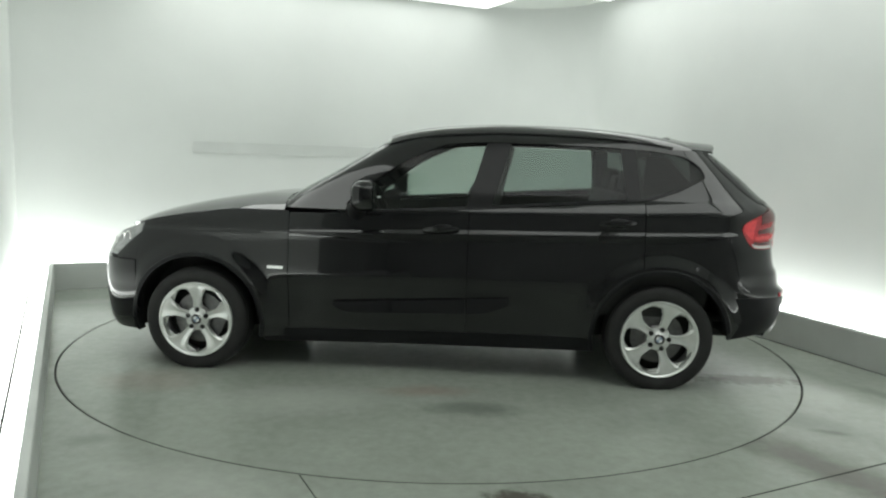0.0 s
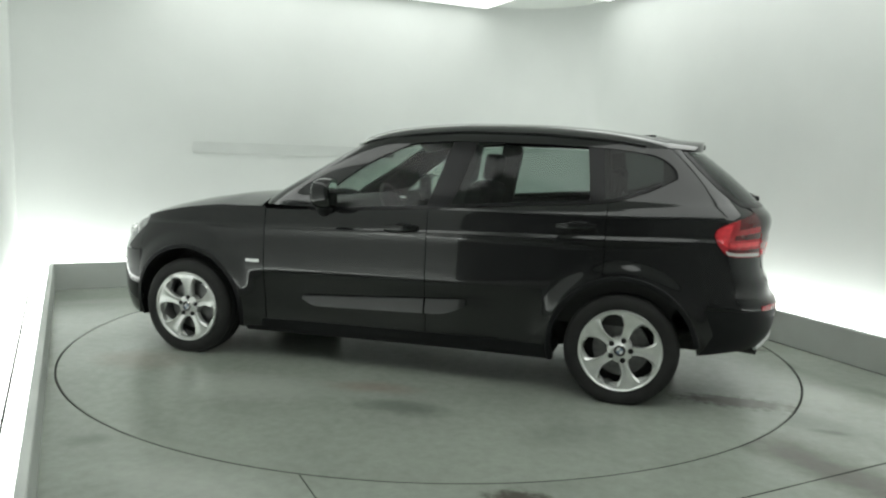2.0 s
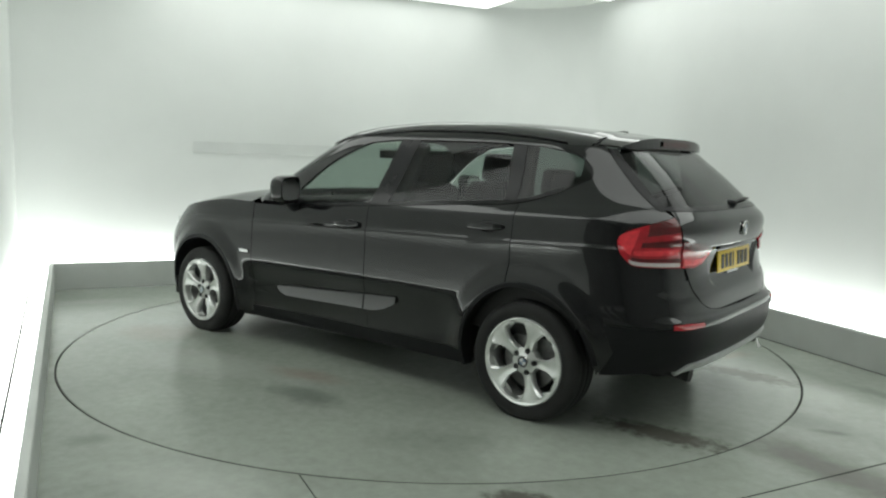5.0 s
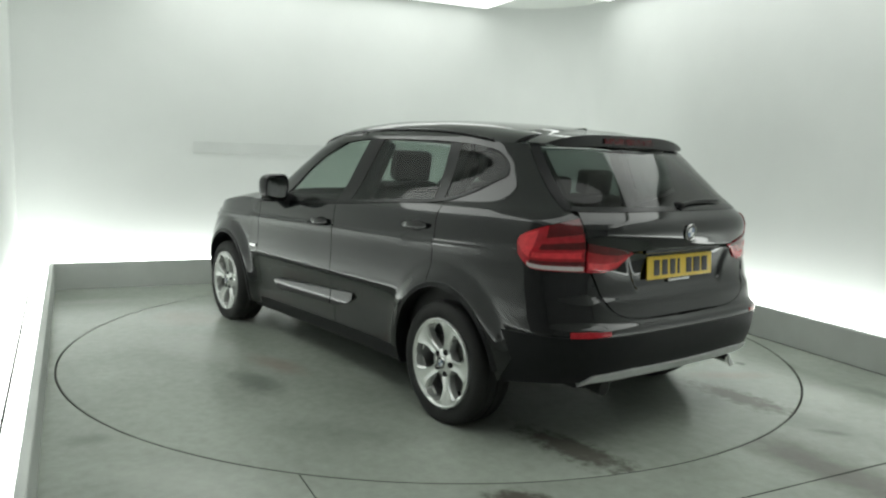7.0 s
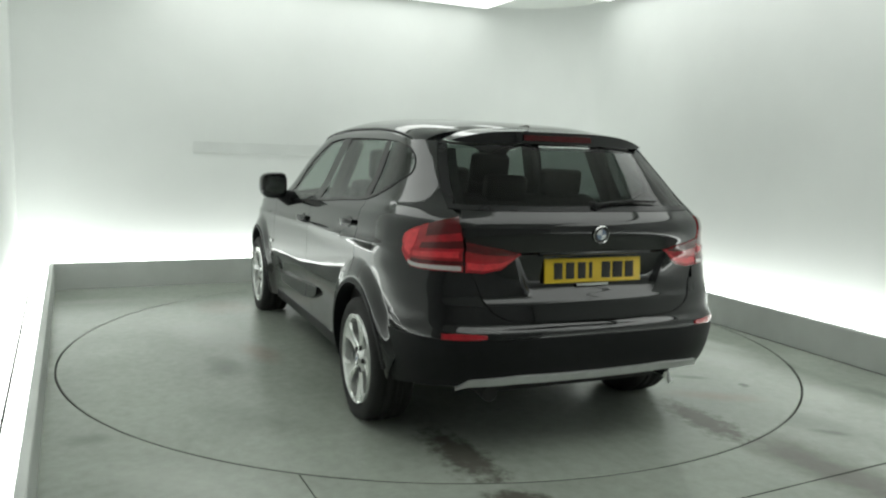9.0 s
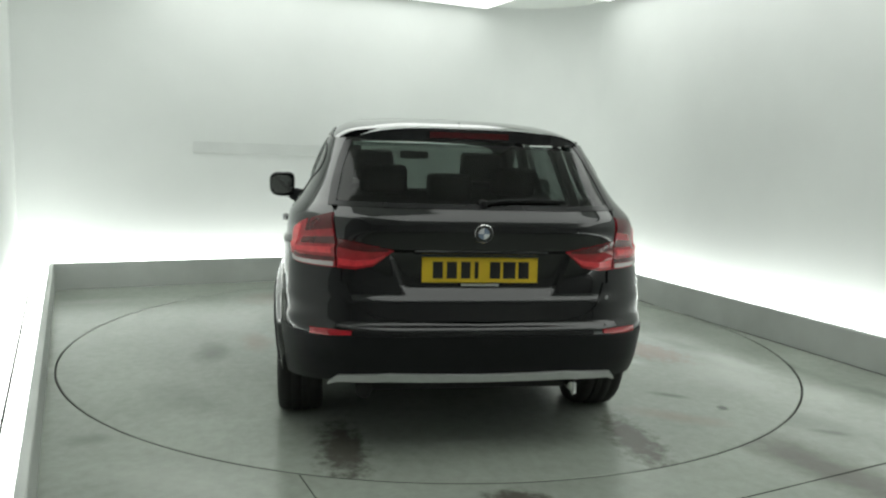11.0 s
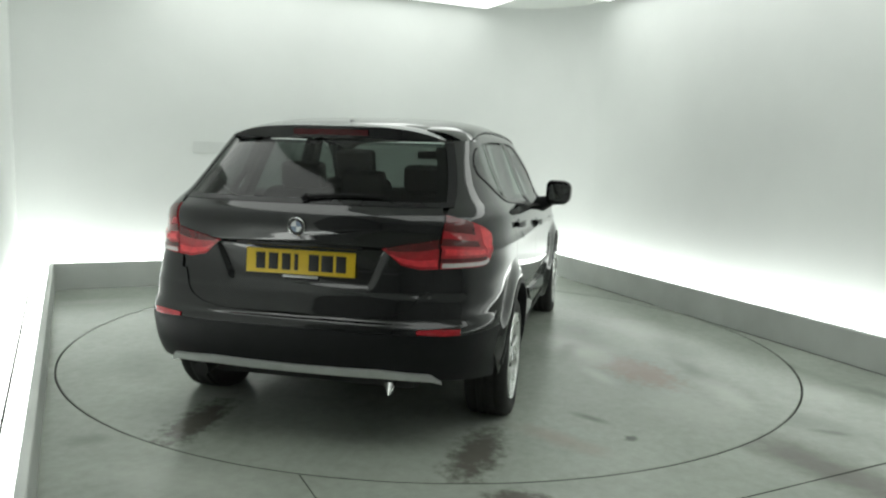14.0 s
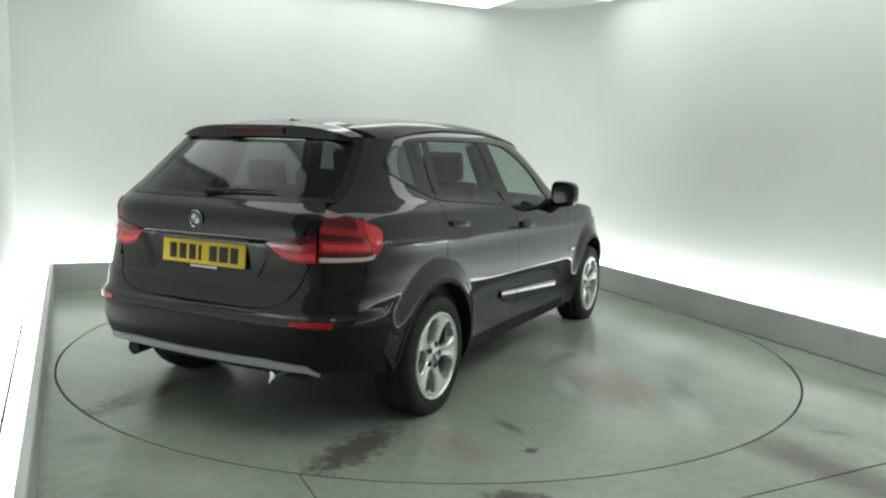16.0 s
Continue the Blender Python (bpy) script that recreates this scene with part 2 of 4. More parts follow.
def ring(profile, i0=0, i1=None):
    """Sweep a closed or open profile of (offset, z) along a stretch of the kerb line."""
    i1 = len(KERB) if i1 is None else i1
    lines = [offset_line(o)[i0:i1] for o, _ in profile]
    vs = [(lines[k][i].x, lines[k][i].y, profile[k][1]) for i in range(i1 - i0) for k in range(len(profile))]
    k = len(profile)
    fs = [(i * k + q, (i + 1) * k + q, (i + 1) * k + q + 1, i * k + q + 1) for i in range(i1 - i0 - 1) for q in range(k - 1)]
    return vs, fs


def round_line(d):
    """The wall line at offset d, with the far corner rounded off."""
    q = offset_line(d)
    a, k, b = q[2], q[3], q[4]
    rad = 0.90 + (d - 0.3)
    ta, tb = (a - k).normalized(), (b - k).normalized()
    h = math.acos(max(-1, min(1, ta.dot(tb)))) / 2
    mid = k + (ta + tb).normalized() * rad / math.sin(h)
    s0, s1 = k + ta * rad / math.tan(h) - mid, k + tb * rad / math.tan(h) - mid
    a0, a1 = math.atan2(s0.y, s0.x), math.atan2(s1.y, s1.x)
    da = (a1 - a0 + math.pi) % (2 * math.pi) - math.pi
    arc = [mid + Vector((math.cos(a0 + da * i / 14), math.sin(a0 + da * i / 14))) * rad for i in range(15)]
    return q[:3] + arc + q[4:]


def round_ring(profile, i0, i1):
    lines = [round_line(o)[i0:i1] for o, _ in profile]
    m, k = len(lines[0]), len(profile)
    vs = [(lines[q][i].x, lines[q][i].y, profile[q][1]) for i in range(m) for q in range(k)]
    return vs, [(i * k + q, (i + 1) * k + q, (i + 1) * k + q + 1, i * k + q + 1) for i in range(m - 1) for q in range(k - 1)]


def structure(name, vf, mat, label, smooth=False):
    return thing(name, mesh(name, vf[0], vf[1], mat, smooth), label, kind="structure")


def tapered(n0, f0, n1, f1, z):
    """Flat strip along the west kerb between two offsets, each given at its near and its far end."""
    g = [offset_line(d) for d in (n0, f0, n1, f1)]
    pts = [g[0][1], g[1][2], g[3][2], g[2][1]]
    return [(q.x, q.y, z) for q in pts], [(0, 1, 2, 3)]


R_DISC, Z_TOP = 2.473, 3.075
# floor sheet with a round hole for the turntable
n = 360
vs, fs = [], []
edge = offset_line(0.25)
for i in range(n):
    a = 2 * math.pi * i / n
    c, s = math.cos(a), math.sin(a)
    far = 12.0
    for e0, e1 in zip(edge, edge[1:] + edge[:1]):
        det = c * (e0.y - e1.y) - s * (e0.x - e1.x)
        if abs(det) > 1e-9:
            k, q = (e0.x * (e0.y - e1.y) - e0.y * (e0.x - e1.x)) / det, (c * e0.y - s * e0.x) / det
            if k > 0 and -1e-6 <= q <= 1 + 1e-6:
                far = min(far, k)
    vs += [((R_DISC + 0.004) * c, (R_DISC + 0.004) * s, -0.05), ((R_DISC + 0.004) * c, (R_DISC + 0.004) * s, 0.0), (far * c, far * s, 0.0)]
fs = [(3 * i + q, 3 * ((i + 1) % n) + q, 3 * ((i + 1) % n) + q + 1, 3 * i + q + 1) for i in range(n) for q in range(2)]
structure("floor", (vs, fs), M_FLOOR, "grey-green painted concrete floor with brown dirt marks")
vs, fs = lathe([(0.001, -0.06), (R_DISC + 0.03, -0.06)], 96, "z")
structure("floor_pit", (vs, fs), M_GAP, "dark pit under the turntable")
WALL = 0.30
kerb_names = ("kerb_south_west", "kerb_west", "kerb_north", "kerb_east")
spans = ((0, 2), (1, 3), (2, 18), (17, 19))
for i, nm in enumerate(kerb_names):
    structure(nm, ring([(0.0, 0.0), (0.0, 0.238), (0.004, 0.243), (0.036, 0.243), (0.04, 0.238), (0.04, 0.19)], i, i + 2), M_KERB, "low grey painted kerb with a light trough behind it")
    if i > 1:
        structure("light_strip_" + nm[5:], round_ring([(0.041, 0.228), (0.275, 0.236)], *spans[i]), M_STRIP, "glowing white acrylic light strip behind the kerb")
    if i == 1:
        structure("light_strip_west", tapered(0.04, 0.04, 0.107, 0.154, 0.215), M_STRIP, "glowing white acrylic light strip behind the kerb")
        structure("seam_west", tapered(0.1072, 0.1542, 0.118, 0.165, 0.229), M_GAP, "narrow dark gap beside the light strip")
        structure("ledge_panel_west", tapered(0.1182, 0.1652, 0.272, 0.272, 0.225), M_STRIP, "glowing white acrylic panel on the ledge")
    structure("ledge_" + nm[5:], round_ring([(0.276, 0.15), (0.276, 0.238), (0.282, 0.246), (0.292, 0.266), (WALL, 0.30)], *spans[i]), M_WALL, "white ledge at the foot of the wall", True)
    structure("wall_" + nm[5:], round_ring([(WALL, 0.30), (WALL, Z_TOP), (WALL + 0.1, Z_TOP), (WALL + 0.1, 0.0)], *spans[i]), M_WALL if i else M_DOOR, "seamless matt white wall of a photo booth" if i else "dark wall beside the entrance", True)
o = offset_line(WALL + 0.1)
vs = [(o[0].x, -6.6, 0), (o[-1].x, -6.6, 0), (o[-1].x, -6.6, Z_TOP), (o[0].x, -6.6, Z_TOP)]
vs += [(x, y - 0.1, z) for x, y, z in vs]
structure("wall_south", (vs, [(0, 1, 2, 3), (4, 5, 6, 7), (3, 2, 6, 7)]), M_DOOR, "plain dark wall closing the booth")
vs = [(q.x, q.y, Z_TOP) for q in o] + [(q.x, q.y, Z_TOP + 0.1) for q in o]
structure("ceiling", (vs, [tuple(range(5)), tuple(range(5, 10))]), M_CEIL, "matt white ceiling of the photo booth")


def light_box(name, a, b, width, z, mat, label):
    """A flat glowing ceiling fitting between two plan points, with a thin frame."""
    a, b = Vector(a), Vector(b)
    d = b - a
    m = Matrix.Translation(((a.x + b.x) / 2, (a.y + b.y) / 2, z)) @ pose(0, 0, 0, 0, 0, math.degrees(math.atan2(d.y, d.x)))
    frame_ob = thing(name, bm_mesh(name, box_bm((d.length + 0.04, width + 0.04, 0.05), pose(0, 0, 0.024), 0.006), M_CEIL), label, "ceiling light", group="ceiling lights")
    frame_ob.matrix_world = m
    part("diffuser", bm_mesh("diffuser", box_bm((d.length, width, 0.012), pose(0, 0, -0.006), 0.003), mat), frame_ob, "glowing white diffuser")
    return frame_ob


inner = offset_line(-0.26)
for a, b, f0, f1 in ((2, 3, 0.12, 0.90), (3, 4, 0.06, 0.75), (1, 2, 0.1, 0.88)):
    qa, qb = inner[a], inner[b]
    light_box("ceiling_light", qa + (qb - qa) * f0, qa + (qb - qa) * f1, 0.88, Z_TOP - 0.05, M_TOP, "long white ceiling light along the top of the wall")

light_box("ceiling_light", (-0.35, -3.60), (2.75, -2.2), 2.0, Z_TOP - 0.05, M_WIDE, "wide white ceiling light across the entrance side")


# thin added strip in place of a soft shadow on the back wall, and joints in the floor
def bar_between(name, a, b, width, height, z, mat, label, bevel=0.003):
    a, b = Vector(a), Vector(b)
    d = b - a
    ob = structure(name, ([], []), mat, label)
    ob.data = bm_mesh(name, box_bm((d.length, width, height), Matrix(), bevel), mat)
    ob.matrix_world = Matrix.Translation(((a.x + b.x) / 2, (a.y + b.y) / 2, z)) @ pose(0, 0, 0, 0, 0, math.degrees(math.atan2(d.y, d.x)))
    return ob


bar_between("wall_shade_band", (-2.45, 2.200), (0.25, 3.435), 0.012, 0.11, 1.345, M_SHADE_BAND, "thin grey strip added on the back wall in place of a soft shadow", 0.005)
for a, b in (((2.35, -2.01), (1.1, -2.62)), ((-0.535, -2.425), (-0.41, -2.68))):
    bar_between("floor_joint", a, b, 0.0035, 0.004, 0.0005, M_GAP, "thin dark joint in the painted floor", 0.0)
# Dark strips along the east kerb's foot draw its joint and the shade there.
k0, k1 = offset_line(-0.006)[3:5]
for f0, f1 in ((0.10, 0.20), (0.24, 0.50)):
    bar_between("kerb_shadow_joint", k0 + (k1 - k0) * f0, k0 + (k1 - k0) * f1, 0.008, 0.004, 0.001, M_RUBBER, "dark strip added for the shadowed joint at the foot of the kerb", 0.0)

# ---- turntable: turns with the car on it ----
turntable = thing("turntable", mesh("turntable", *lathe([(0.001, 0.0), (1.2, 0.0), (R_DISC - 0.010, 0.0), (R_DISC - 0.006, -0.004), (R_DISC - 0.006, -0.045)], 192, "z"), M_DISC), "round grey-green turntable with dried water stains, tyre dirt, a painted pale sheen and a broad darker patch", "turntable")
part("edge_ring", mesh("edge_ring", *lathe([(R_DISC - 0.0055, -0.001), (R_DISC - 0.0015, -0.002), (R_DISC - 0.0015, -0.03)], 192, "z"), M_GAP), turntable, "dark steel edge of the turntable")

# ---- the car: x forwards, y to its left, z up, origin on the ground below its middle ----
car = tagged(new("car"), "black five-door estate car with silver alloy wheels on a turntable", "car")
HALF = curve((0.16, 0.80), (0.22, 0.838), (0.30, 0.860), (0.40, 0.873), (0.50, 0.8805), (0.56, 0.8843), (0.60, 0.8850), (0.64, 0.8838), (0.69, 0.8812), (0.75, 0.8780), (0.82, 0.8755),
             (0.850, 0.8768), (0.866, 0.8782), (0.872, 0.8775), (0.877, 0.8735), (0.884, 0.8685), (0.894, 0.8650), (0.92, 0.8625), (0.96, 0.858), (1.00, 0.850), (1.04, 0.826), (1.08, 0.795), (1.15, 0.757), (1.25, 0.715), (1.35, 0.680), (1.42, 0.652), (1.46, 0.628), (1.50, 0.57))
RISE = curve((-2.2, 0.055), (-1.7, 0.05), (-1.2, 0.035), (-0.3, 0.015), (0.4, -0.005), (1.0, -0.02), (2.0, -0.04))
BULGE = curve((1.02, 0.0), (1.12, 0.012), (1.25, 0.030), (1.40, 0.022), (1.50, 0.005))
AHEAD = curve((-0.8, 0.0), (0.0, 0.7), (0.3, 1.0))
LIFT = curve((0.55, 0.0), (0.9, 1.0), (1.08, 1.0), (1.4, 0.15), (1.5, 0.0))
TAIL = curve((0.16, -1.918), (0.24, -2.048), (0.32, -2.138), (0.38, -2.183), (0.46, -2.211), (0.55, -2.220), (0.582, -2.217), (0.597, -2.209), (0.607, -2.194), (0.617, -2.184), (0.66, -2.174), (0.705, -2.163), (0.735, -2.144),
             (0.80, -2.132), (0.88, -2.141), (0.95, -2.160), (1.02, -2.172), (1.055, -2.164), (1.10, -2.125), (1.14, -2.081), (1.25, -1.961), (1.39, -1.781), (1.45, -1.696), (1.50, -1.606))
TAIL_N = curve((0.2, 4.2), (0.6, 4.5), (0.78, 4.6), (0.86, 4.1), (0.95, 3.7), (1.05, 3.6), (1.2, 3.4), (1.5, 3.4))
NOSE = curve((0.16, 2.10), (0.22, 2.14), (0.35, 2.160), (0.5, 2.165), (0.62, 2.155), (0.70, 2.125), (0.78, 2.07), (0.85, 2.01), (0.95, 1.95))
SCREEN = curve((0.95, 1.00), (1.05, 0.90), (1.24, 0.59), (1.41, 0.31), (1.48, 0.19), (1.52, 0.11))
XR, KAPPA, A_FRONT, A_SCREEN = -1.30, 0.55, 0.88, 0.60


# hollow along the lower doors
SCOOP = curve((0.18, 0.006), (0.25, 0.014), (0.32, 0.021), (0.39, 0.025), (0.44, 0.024), (0.50, 0.016), (0.55, 0.0065), (0.585, 0.0012), (0.61, 0.0))
SCOOP_X = curve((-1.02, 0.0), (-0.70, 0.85), (-0.55, 1.0), (0.70, 1.0), (0.98, 0.0))


def half(x, z):
    return HALF(z - LIFT(z) * RISE(x)) + BULGE(z) * AHEAD(x) - SCOOP(z) * SCOOP_X(x)


def ends(z):
    """Start and length of the nose's rounding at a height: the bonnet's below, the windscreen's above."""
    if z < 1.0:
        return NOSE(z) - A_FRONT, A_FRONT, 3.6
    return SCREEN(z) - A_SCREEN, A_SCREEN, 6.0


def at(c, z, off=0.0):
    """Point of the body's skin: c runs from the tail's middle along the side to the nose's middle."""
    xs, a, nn = ends(z)
    if c < XR:
        f = min((XR - c) / KAPPA, math.pi / 2)
        e = 2 / TAIL_N(z)
        x = XR - (XR - TAIL(z)) * math.sin(f) ** e
        y = half(x, z) * max(0.0, math.cos(f)) ** e
    elif c > xs:
        f = min((c - xs) / KAPPA, math.pi / 2)
        x = xs + a * math.sin(f) ** (2 / nn)
        y = half(x, z) * max(0.0, math.cos(f)) ** (2 / nn)
    else:
        x, y = c, half(c, z)
    return Vector((x, y, z))


def cx(x, z):
    """c of the side point at x."""
    xs, a, nn = ends(z)
    if x < XR:
        return XR - KAPPA * math.asin(min(1.0, (XR - x) / (XR - TAIL(z))) ** (TAIL_N(z) / 2))
    if x > xs:
        return xs + KAPPA * math.asin(min(1.0, (x - xs) / a) ** (nn / 2))
    return x


def cy(y, z, nose=False):
    """c of the tail (or nose) point at y."""
    xs, a, nn = ends(z)
    if nose:
        c = xs + KAPPA * math.pi / 2
        for _ in range(12):
            x = at(c, z).x
            c = xs + KAPPA * math.acos(min(1.0, (y / half(x, z))) ** (nn / 2))
        return c
    c = XR - KAPPA * math.pi / 2
    for _ in range(12):
        x = at(c, z).x
        c = XR - KAPPA * math.acos(min(1.0, (y / half(x, z))) ** (TAIL_N(z) / 2))
    return c


def skin(lo, hi, nu, nv, proud=0.0, skirt=0.018, us=None, flare=None):
    """Grid between two border curves lo(t), hi(t) of (c, z), with its rim folded inwards."""
    us = us or [i / nu for i in range(nu + 1)]
    nu = len(us) - 1
    P = []
    for u in us:
        a, b = lo(u), hi(u)
        P.append([at(a[0] + (b[0] - a[0]) * j / nv, a[1] + (b[1] - a[1]) * j / nv) for j in range(nv + 1)])
    return fold(P, proud, skirt, flare)


def fold(P, proud=0.0, skirt=0.018, flare=None):
    nu, nv = len(P) - 1, len(P[0]) - 1
    N = []
    for i in range(nu + 1):
        row = []
        for j in range(nv + 1):
            du = P[min(i + 1, nu)][j] - P[max(i - 1, 0)][j]
            dv = P[i][min(j + 1, nv)] - P[i][max(j - 1, 0)]
            nrm = du.cross(dv)
            nrm = nrm.normalized() if nrm.length > 1e-9 else Vector((0, 0, 1))
            if nrm.dot(P[i][j] - Vector((P[i][j].x * 0.5, 0, 0.7))) < 0:
                nrm = -nrm
            row.append(nrm)
        N.append(row)
    vs, fs = [], []
    for i in range(nu + 1):
        for j in range(nv + 1):
            q = P[i][j] + N[i][j] * proud
            if flare:
                q = q + Vector((0, flare(q), 0))
            vs.append(q)
    k = nv + 1
    fs = [(i * k + j, (i + 1) * k + j, (i + 1) * k + j + 1, i * k + j + 1) for i in range(nu) for j in range(nv)]
    if skirt:
        rim = [i * k for i in range(nu + 1)] + [nu * k + j for j in range(1, nv + 1)] + [i * k + nv for i in range(nu - 1, -1, -1)] + [j for j in range(nv - 1, 0, -1)]
        base = len(vs)
        for q in rim:
            vs.append(vs[q] - N[q // k][q % k] * skirt)
        m = len(rim)
        fs += [(rim[i], rim[(i + 1) % m], base + (i + 1) % m, base + i) for i in range(m) if abs(vs[rim[i]].y) > 1e-4 or abs(vs[rim[(i + 1) % m]].y) > 1e-4]
    return vs, fs


def mirrored(vf):
    return [(-0.0 + v[0], -v[1], v[2]) for v in vf[0]], [tuple(reversed(f)) for f in vf[1]]


def both(name, vf, mat, parent, label="", angle=35):
    """A part on the car's left and its mirror image on the right."""
    a = part(name, mesh(name, vf[0], vf[1], mat, angle=angle), parent, label)
    b = part(name, mesh(name, *mirrored(vf), mat, angle=angle), parent, label)
    return a, b


def whole(name, vf, mat, parent, label="", angle=35):
    """A part across the car's middle, from its left half."""
    m = mirrored(vf)
    k = len(vf[0])
    return part(name, mesh(name, list(vf[0]) + m[0], list(vf[1]) + [tuple(i + k for i in f) for f in m[1]], mat, angle=angle), parent, label)


def poly(*pts):
    """Border curve through (x, z) side points, by even steps of its parameter, as (c, z)."""
    n = len(pts) - 1

    def f(t):
        i = min(int(t * n), n - 1)
        k = t * n - i
        x, z = (pts[i][q] + (pts[i + 1][q] - pts[i][q]) * k for q in (0, 1))
        return cx(x, z), z
    return f


def tailpoly(*pts):
    """The same through (y, z) points of the tail."""
    n = len(pts) - 1

    def f(t):
        i = min(int(t * n), n - 1)
        k = t * n - i
        y, z = (pts[i][q] + (pts[i + 1][q] - pts[i][q]) * k for q in (0, 1))
        return cy(y, z), z
    return f


AXF, AXR, Z_AX, R_ARCH = 1.390, -1.390, 0.302, 0.394
SILL = curve((-1.1, 0.235), (0.0, 0.225), (1.1, 0.205))
FENDER = curve((0.80, 0.985), (1.1, 0.985), (1.35, 0.962), (1.6, 0.92), (1.8, 0.87), (1.95, 0.80), (2.1, 0.705))
BELT = curve((-1.69, 1.268), (-1.57, 1.215), (-1.42, 1.158), (-1.3, 1.122), (-1.2, 1.106), (-0.9, 1.085), (-0.25, 1.035), (0.5, 0.99), (0.85, 0.985))
GLASS_TOP = curve((-1.66, 1.325), (-1.60, 1.340), (-1.5, 1.362), (-1.3, 1.392), (-0.9, 1.41), (-0.4, 1.415), (-0.1, 1.395), (0.1, 1.32), (0.25, 1.225), (0.42, 1.09), (0.50, 1.03))
ROOF = curve((0.42, 1.42), (0.28, 1.455), (0.12, 1.495), (-0.1, 1.525), (-0.45, 1.545), (-0.8, 1.542), (-1.15, 1.523), (-1.5, 1.478), (-1.66, 1.445))


def arch(x, ax, r=R_ARCH):
    d = r * r - (x - ax) ** 2
    return Z_AX + math.sqrt(d) if d > 0 else 0.0


def spread(x0, x1, n, marks=()):
    """Parameters from x0 to x1 that also hit the marks, closely on both sides."""
    us = [i / n for i in range(n + 1)]
    for m in marks:
        t = (m - x0) / (x1 - x0)
        if 0.002 < t < 0.998:
            us = [u for u in us if abs(u - t) > 0.006] + [t - 1e-4, t + 1e-4, t + 0.004, t - 0.004, t + 0.012, t - 0.012]
    return sorted(us)


def between(x0, x1, lo, hi, nv, n=30, marks=(), proud=0.0, **kw):
    """Side panel from x0 to x1 between two heights that depend on x."""
    def a(t):
        x = x0 + (x1 - x0) * t
        return cx(x, lo(x)), lo(x)

    def b(t):
        x = x0 + (x1 - x0) * t
        return cx(x, hi(x)), hi(x)
    return skin(a, b, n, nv, proud, us=spread(x0, x1, n, marks), **kw)


def flare_at(q):
    """Wheel arches stand proud of the flank near the wheels."""
    out = 0.0
    for ax in (AXF, AXR):
        r = math.hypot(q.x - ax, q.z - Z_AX)
        if r < 0.52 and q.z > 0.1:
            t = min(1.0, (0.52 - r) / 0.11)
            out = max(out, 0.028 * t * t * (3 - 2 * t))
    return out


G = 0.0025
DOOR_F, DOOR_M, DOOR_R = 0.83, -0.245, -1.275
# outer panels
LAMP_LO = curve((1.755, 0.822), (1.83, 0.765), (1.935, 0.668))
both("front_wing", between(DOOR_F + G, 1.935, lambda x: max(SILL(x), arch(x, AXF)) if x < AXF + R_ARCH else 0.650, lambda x: FENDER(x) - 0.004 if x < 1.755 else min(FENDER(x) - 0.004, LAMP_LO(x)), 48, 60, (AXF - R_ARCH, AXF + R_ARCH, 1.755), flare=flare_at), M_PAINT, car)
for nm, x0, x1 in (("front_door", DOOR_M + G, DOOR_F - G), ("rear_door", DOOR_R + G, DOOR_M - G)):
    d_l, d_r = both(nm, between(x0, x1, lambda x: max(SILL(x) + 0.055, arch(x, AXR, 0.40)), lambda x: BELT(x) - 0.012, 110, 30, (AXR + 0.40,), flare=flare_at), M_PAINT, car)
    for d, sgn in ((d_l, 1), (d_r, -1)):
        hx = x0 + 0.16
        hz = 0.905 if nm == "front_door" else 0.975
        hy = at(hx, hz).y
        cup = bmesh.new()
        bmesh.ops.create_uvsphere(cup, u_segments=20, v_segments=10, radius=1)
        bmesh.ops.transform(cup, matrix=pose(hx - 0.01, sgn * (hy - 0.004), hz - 0.006, 0, 3, 0) @ Matrix.Diagonal((0.075, 0.010, 0.036, 1)), verts=cup.verts)
        part("handle_cup", bm_mesh("handle_cup", cup, M_TRIM), d)
        bm = bmesh.new()
        bmesh.ops.create_cube(bm, size=1)
        bmesh.ops.scale(bm, vec=(0.215, 0.020, 0.036), verts=bm.verts)
        bmesh.ops.subdivide_edges(bm, edges=[e for e in bm.edges if abs(e.verts[0].co.x - e.verts[1].co.x) > 0.1], cuts=8)
        for v in bm.verts:
            u = v.co.x / 0.1075
            v.co.y += sgn * (0.018 - 0.024 * u * u)
            v.co.z *= 1 - 0.45 * u ** 4
        bmesh.ops.bevel(bm, geom=[e for e in bm.edges if abs(e.verts[0].co.x - e.verts[1].co.x) > 0.01], offset=0.007, segments=2, profile=0.6, affect="EDGES")
        bmesh.ops.transform(bm, matrix=pose(hx, sgn * (hy + 0.014), hz, 0, 3, 0), verts=bm.verts)
        part("door_handle", bm_mesh("door_handle", bm, M_PAINT), d, "black painted bow door handle")
    s_lo = lambda x: 0.395 + 0.03 * (0.1 - x) + 0.9 * max(0, -0.30 - x) ** 2 * 1.6 + 3.0 * max(0, x - 0.44) ** 2
    s_hi = lambda x: max(s_lo(x) + 0.004, 0.470 + 0.065 * (0.1 - x))
    sx0, sx1 = (max(x0, -0.50), min(x1, 0.56))
    for d, vf in zip((d_l, d_r), (lambda v: (v, mirrored(v)))(between(sx0 + 0.003, sx1 - 0.003, s_lo, s_hi, 5, 24, proud=0.0015, skirt=0.03, flare=lambda q: half(q.x, 0.6) - 0.010 + 0.115 * (0.476 + 0.065 * (0.1 - q.x) - q.z) - q.y))):
        part("rubbing_strip", mesh("rubbing_strip", vf[0], vf[1], M_PAINT), d, "gloss black rubbing strip")
